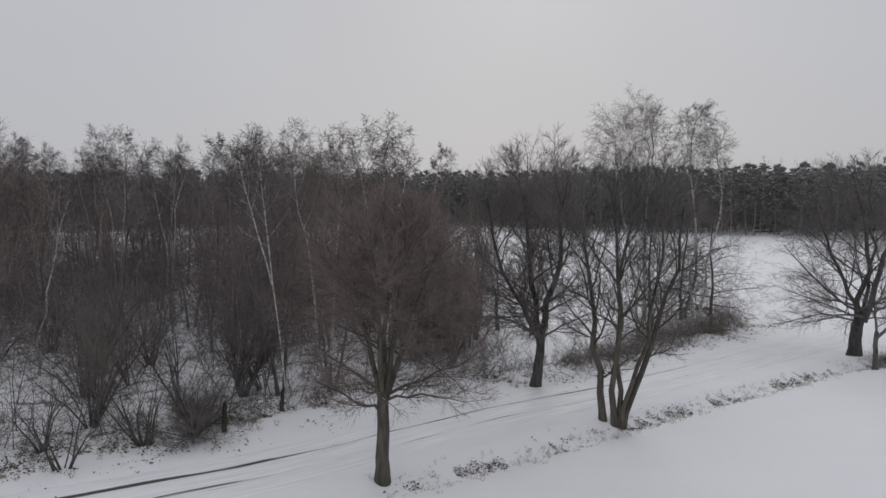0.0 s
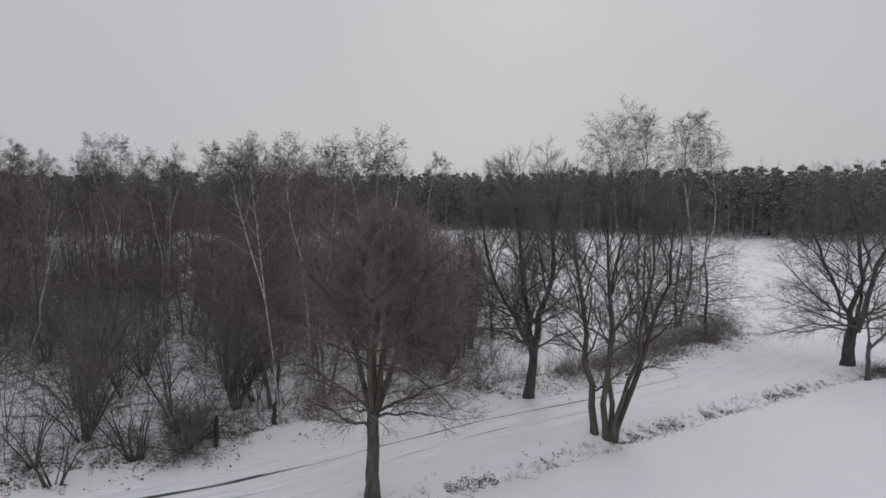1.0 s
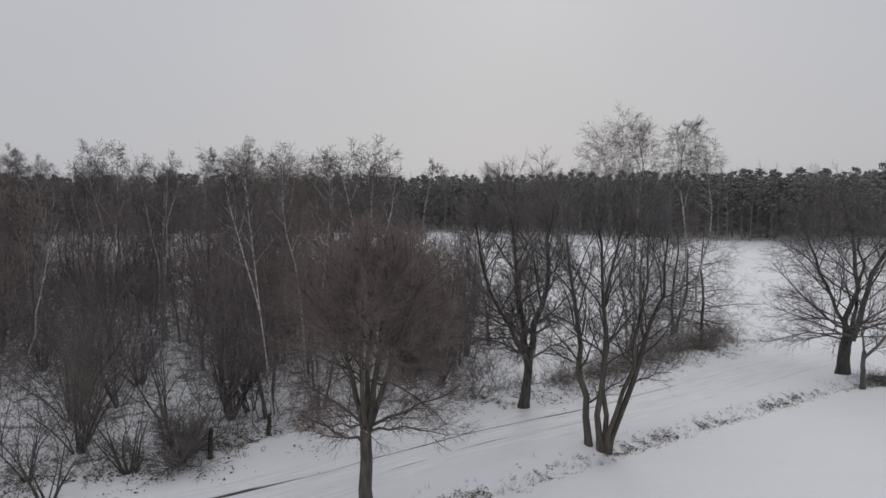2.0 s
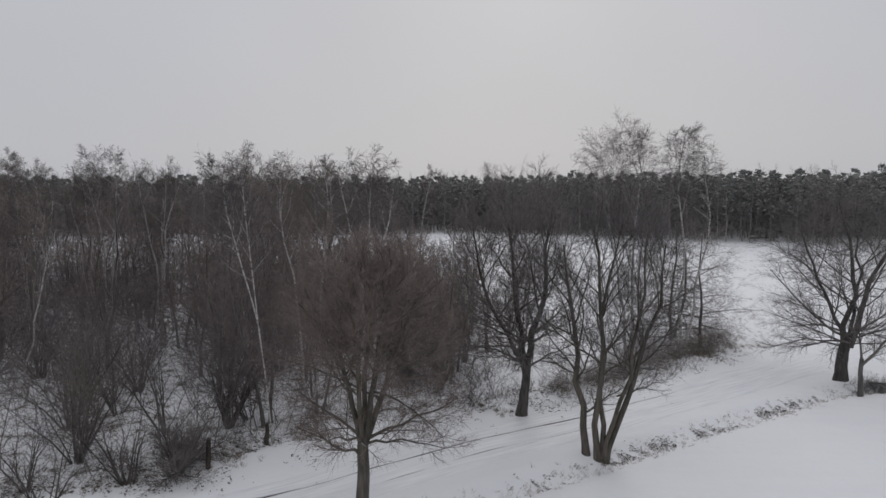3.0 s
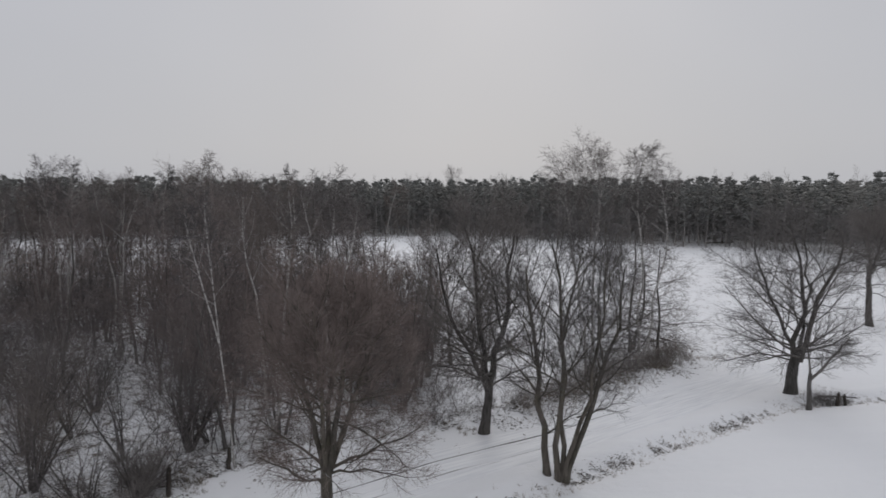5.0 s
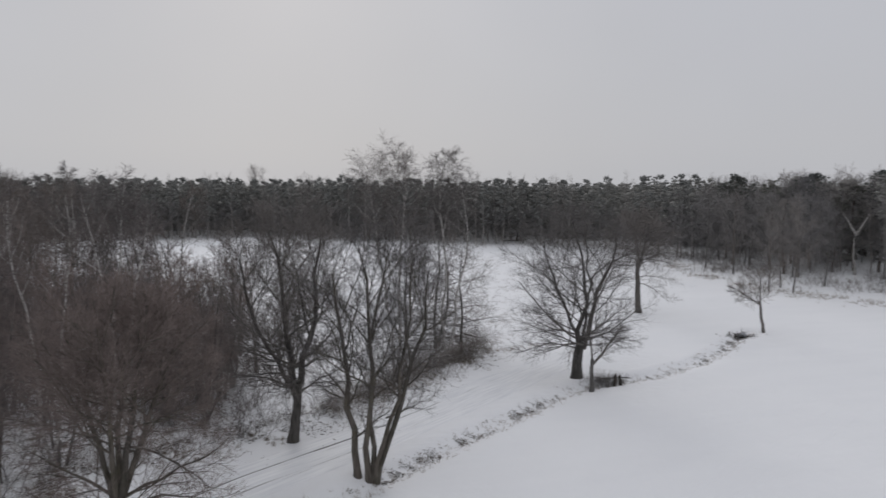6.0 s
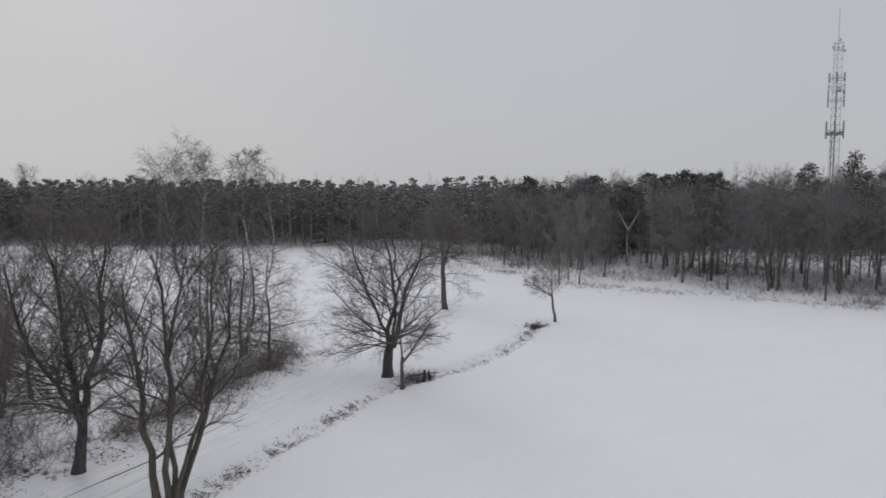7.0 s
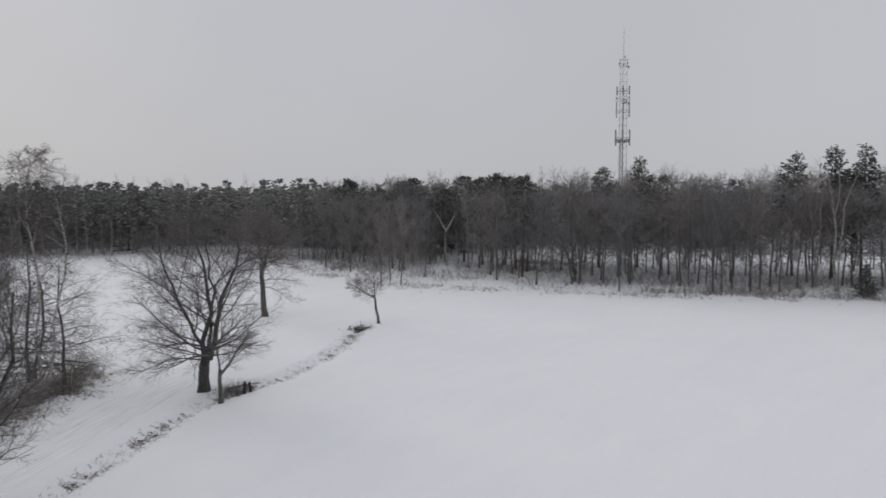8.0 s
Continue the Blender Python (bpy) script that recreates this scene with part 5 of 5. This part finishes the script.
def post(x, y, h, r, lean, label, name="wooden_post", category="post"):
    """A rotten post or stump: uneven shaft, broken off slanting, with a splinter standing."""
    root = tagged(new(name), label, category)
    rng = rg(int(abs(x * 13 + y * 7)))
    k = 7
    t = np.linspace(0, 1, k)
    pts = np.stack([lean * t + rng.normal(0, 0.012, k), rng.normal(0, 0.012, k), t * h - 0.15 * (t == 0)], -1)[None]
    rad = (r * (1.15 - 0.25 * t) * rng.uniform(0.92, 1.08, k))[None]
    rad[0, -1] *= 0.6
    solid("shaft", [rings(pts, rad, 9)], M_ROT, root)
    tip = pts[0, -2]
    solid("splinter", [rings(np.array([[tip + (r * 0.35, 0, -0.05), tip + (r * 0.45, 0.02, h * 0.22)]]), np.array([[r * 0.4, 0.01]]), 5, True)], M_ROT, root)
    root.location = at(x, y)
    return root


def log(x, y, length, r, turn, label, bend=0.1):
    """A fallen stem lying in the snow, with stubs of branches."""
    root = tagged(new("fallen_log"), label, "log")
    rng = rg(int(abs(x * 31 + y * 17)))
    k = 7
    t = np.linspace(0, 1, k)
    pts = np.stack([t * length, bend * np.sin(t * 3) * length * 0.3, 0.75 * r + t * 0.12 * length * bend], -1)[None]
    rad = (r * (1 - 0.5 * t))[None]
    stub = sprout(rng, pts, rad, 7, 0.25, 0.95, (60, 40), (0.22, 0.3), 3, 0.1, 0.1, 0.4, 0.015, 0.6)
    solid("stem", [rings(pts, rad, 8)], M_DARK, root)
    for i in range(len(stub[0])):
        solid("branch", [rings(stub[0][i:i + 1], stub[1][i:i + 1], 4, True)], M_DARK, root)
    root.matrix_basis = Matrix.Translation(at(x, y)) @ Matrix.Rotation(radians(turn), 4, "Z")
    return root


post(29.75, 42.95, 0.95, 0.11, 0.03, "short dark weathered post beside the ditch")
post(30.25, 42.85, 0.80, 0.10, -0.14, "short leaning weathered post beside the ditch")
post(-10.2, 30.8, 1.45, 0.105, 0.05, "broken dark stump at the edge of the wood", "stump", "stump")
post(-8.2, 33.6, 1.1, 0.11, 0.06, "dark rotten stump among dry leaves", "stump", "stump")
post(90.4, 187.0, 2.6, 0.30, 0.05, "lone dark stump in the far snowy field", "stump", "stump")
log(29.2, 44.2, 2.4, 0.07, -12, "dead branch lying behind the ditch posts")
log(86.0, 187.5, 9.0, 0.25, 10, "fallen tree in the far field")
log(52.2, 54.9, 2.6, 0.12, 30, "dark log at the mouth of the ditch pipe")
log(53.2, 54.2, 2.0, 0.10, 110, "dark log at the mouth of the ditch pipe")

prng = rg(340)
cx, cy = prng.normal(52.6, 0.9, 160), prng.normal(54.6, 0.5, 160)
tagged(solid("clods", [litter_leaves(prng, cx, cy, 0.14)], M_LEAF, smooth=False), "dark frozen soil and leaves round the ditch pipe", "soil", kind="stuff")
cx, cy = prng.normal(29.2, 0.75, 170), prng.normal(43.5, 0.35, 170)
thicket("bramble_scrub", prng, cx, cy, (0.3, 1.1), (6, 4), "bramble scrub round the ditch posts", M_TWIG, 0.009)
pipe = tagged(new("drain_pipe"), "dark concrete drain pipe at the end of the ditch", "pipe")
a = np.linspace(0, 2 * math.pi, 17)[:-1]
ringv = lambda r, x: np.stack([np.full(16, x), r * np.cos(a), r * np.sin(a)], -1)
pv = np.concatenate([ringv(0.34, -0.6), ringv(0.34, 0.6), ringv(0.27, 0.6), ringv(0.27, -0.6)])
pi_ = np.arange(64).reshape(4, 16)
pf = np.concatenate([np.stack([pi_[q], np.roll(pi_[q], -1), np.roll(pi_[(q + 1) % 4], -1), pi_[(q + 1) % 4]], -1) for q in range(4)])
solid("pipe_wall", [(pv, pf)], M_PANEL, pipe)
pipe.matrix_basis = Matrix.Translation((52.9, 54.7, float(height_at(52.9, 54.7)) + 0.12)) @ Matrix.Rotation(radians(40), 4, "Z")

qx, qy = along([(24.2, 55.2), (28, 56.0), (31, 56.4)], prng, 70, 0.4)
tagged(solid("field_grass", [blades(prng, qx, qy, 0.35, 0.6, 0.008, 7)], M_GRASS), "line of withered grass at the corner of the field", "grass", kind="stuff")
qx, qy = along(FOREST[7:-1], prng, 2600, 1.3)
keep = wobble(qx, qy, 5.0, 1) > -0.1
tagged(solid("bank_grass", [blades(prng, qx[keep] - prng.uniform(0.3, 1.0, int(keep.sum())) * bank_width(qy[keep]), qy[keep], 0.5, 0.6, 0.013, 5)], M_GRASS), "withered grass on the bank before the forest", "grass", kind="stuff")

# tufts along the open strip that leads to the far field
gx = prng.uniform(0, 1, 3600) ** 1.5
tx, ty = 26 + gx * 60 + prng.normal(0, 2.2, 3600), 57 + gx * 122 + prng.normal(0, 2.2, 3600)
keep = wobble(tx, ty, 3.0, 1) + 0.7 * wobble(tx, ty, 0.9, 2) > 0.4
tx, ty = tx[keep], ty[keep]
tagged(solid("field_grass", [blades(prng, tx, ty, 0.2, 0.7, 0.007, 6)], M_GRASS), "withered grass tufts in the snowy strip", "grass", kind="stuff")


def tyre_line(points, label):
    """A shallow wheel track pressed into the field's snow."""
    p = np.array(points, float)
    s = np.concatenate([[0], np.cumsum(np.hypot(*np.diff(p, axis=0).T))])
    t = np.arange(0, s[-1], 0.5)
    x, y = np.interp(t, s, p[:, 0]), np.interp(t, s, p[:, 1])
    nx, ny = -np.gradient(y), np.gradient(x)
    ln = np.hypot(nx, ny)
    u = np.array([-0.32, -0.2, -0.1, 0.0, 0.1, 0.2, 0.32])
    up = np.array([-0.03, 0.014, 0.004, 0.0, 0.004, 0.014, -0.03])
    gxx, gyy = x[:, None] + (nx / ln)[:, None] * u, y[:, None] + (ny / ln)[:, None] * u
    end = np.minimum(1, np.minimum(t, t[-1] - t) / 4)[:, None]
    z = height_at(gxx, gyy) + np.where(up < 0, up, up * end - 0.02 * (1 - end)) + 0.006 * wobble(gxx, gyy, 1.6, 1)
    i = np.arange(z.size).reshape(z.shape)
    f = np.stack([i[:-1, :-1], i[1:, :-1], i[1:, 1:], i[:-1, 1:]], -1).reshape(-1, 4)
    return tagged(solid("tyre_track", [(np.stack([gxx, gyy, z], -1).reshape(-1, 3), f)], M_GROUND), label, "track", kind="structure")


for pts in ([(14, 22), (21.4, 25.2), (32.2, 29.8), (46, 36)], [(15, 20.6), (22.3, 23.7), (33.0, 28.3), (47, 34.6)], [(31, 11), (34.4, 14.6), (40.4, 20.4), (48.8, 26.8), (60, 36)], [(32.2, 10), (35.6, 13.5), (41.6, 19.3), (50, 25.7), (61, 34.8)]):
    tyre_line(pts, "faint old wheel track in the field's snow")
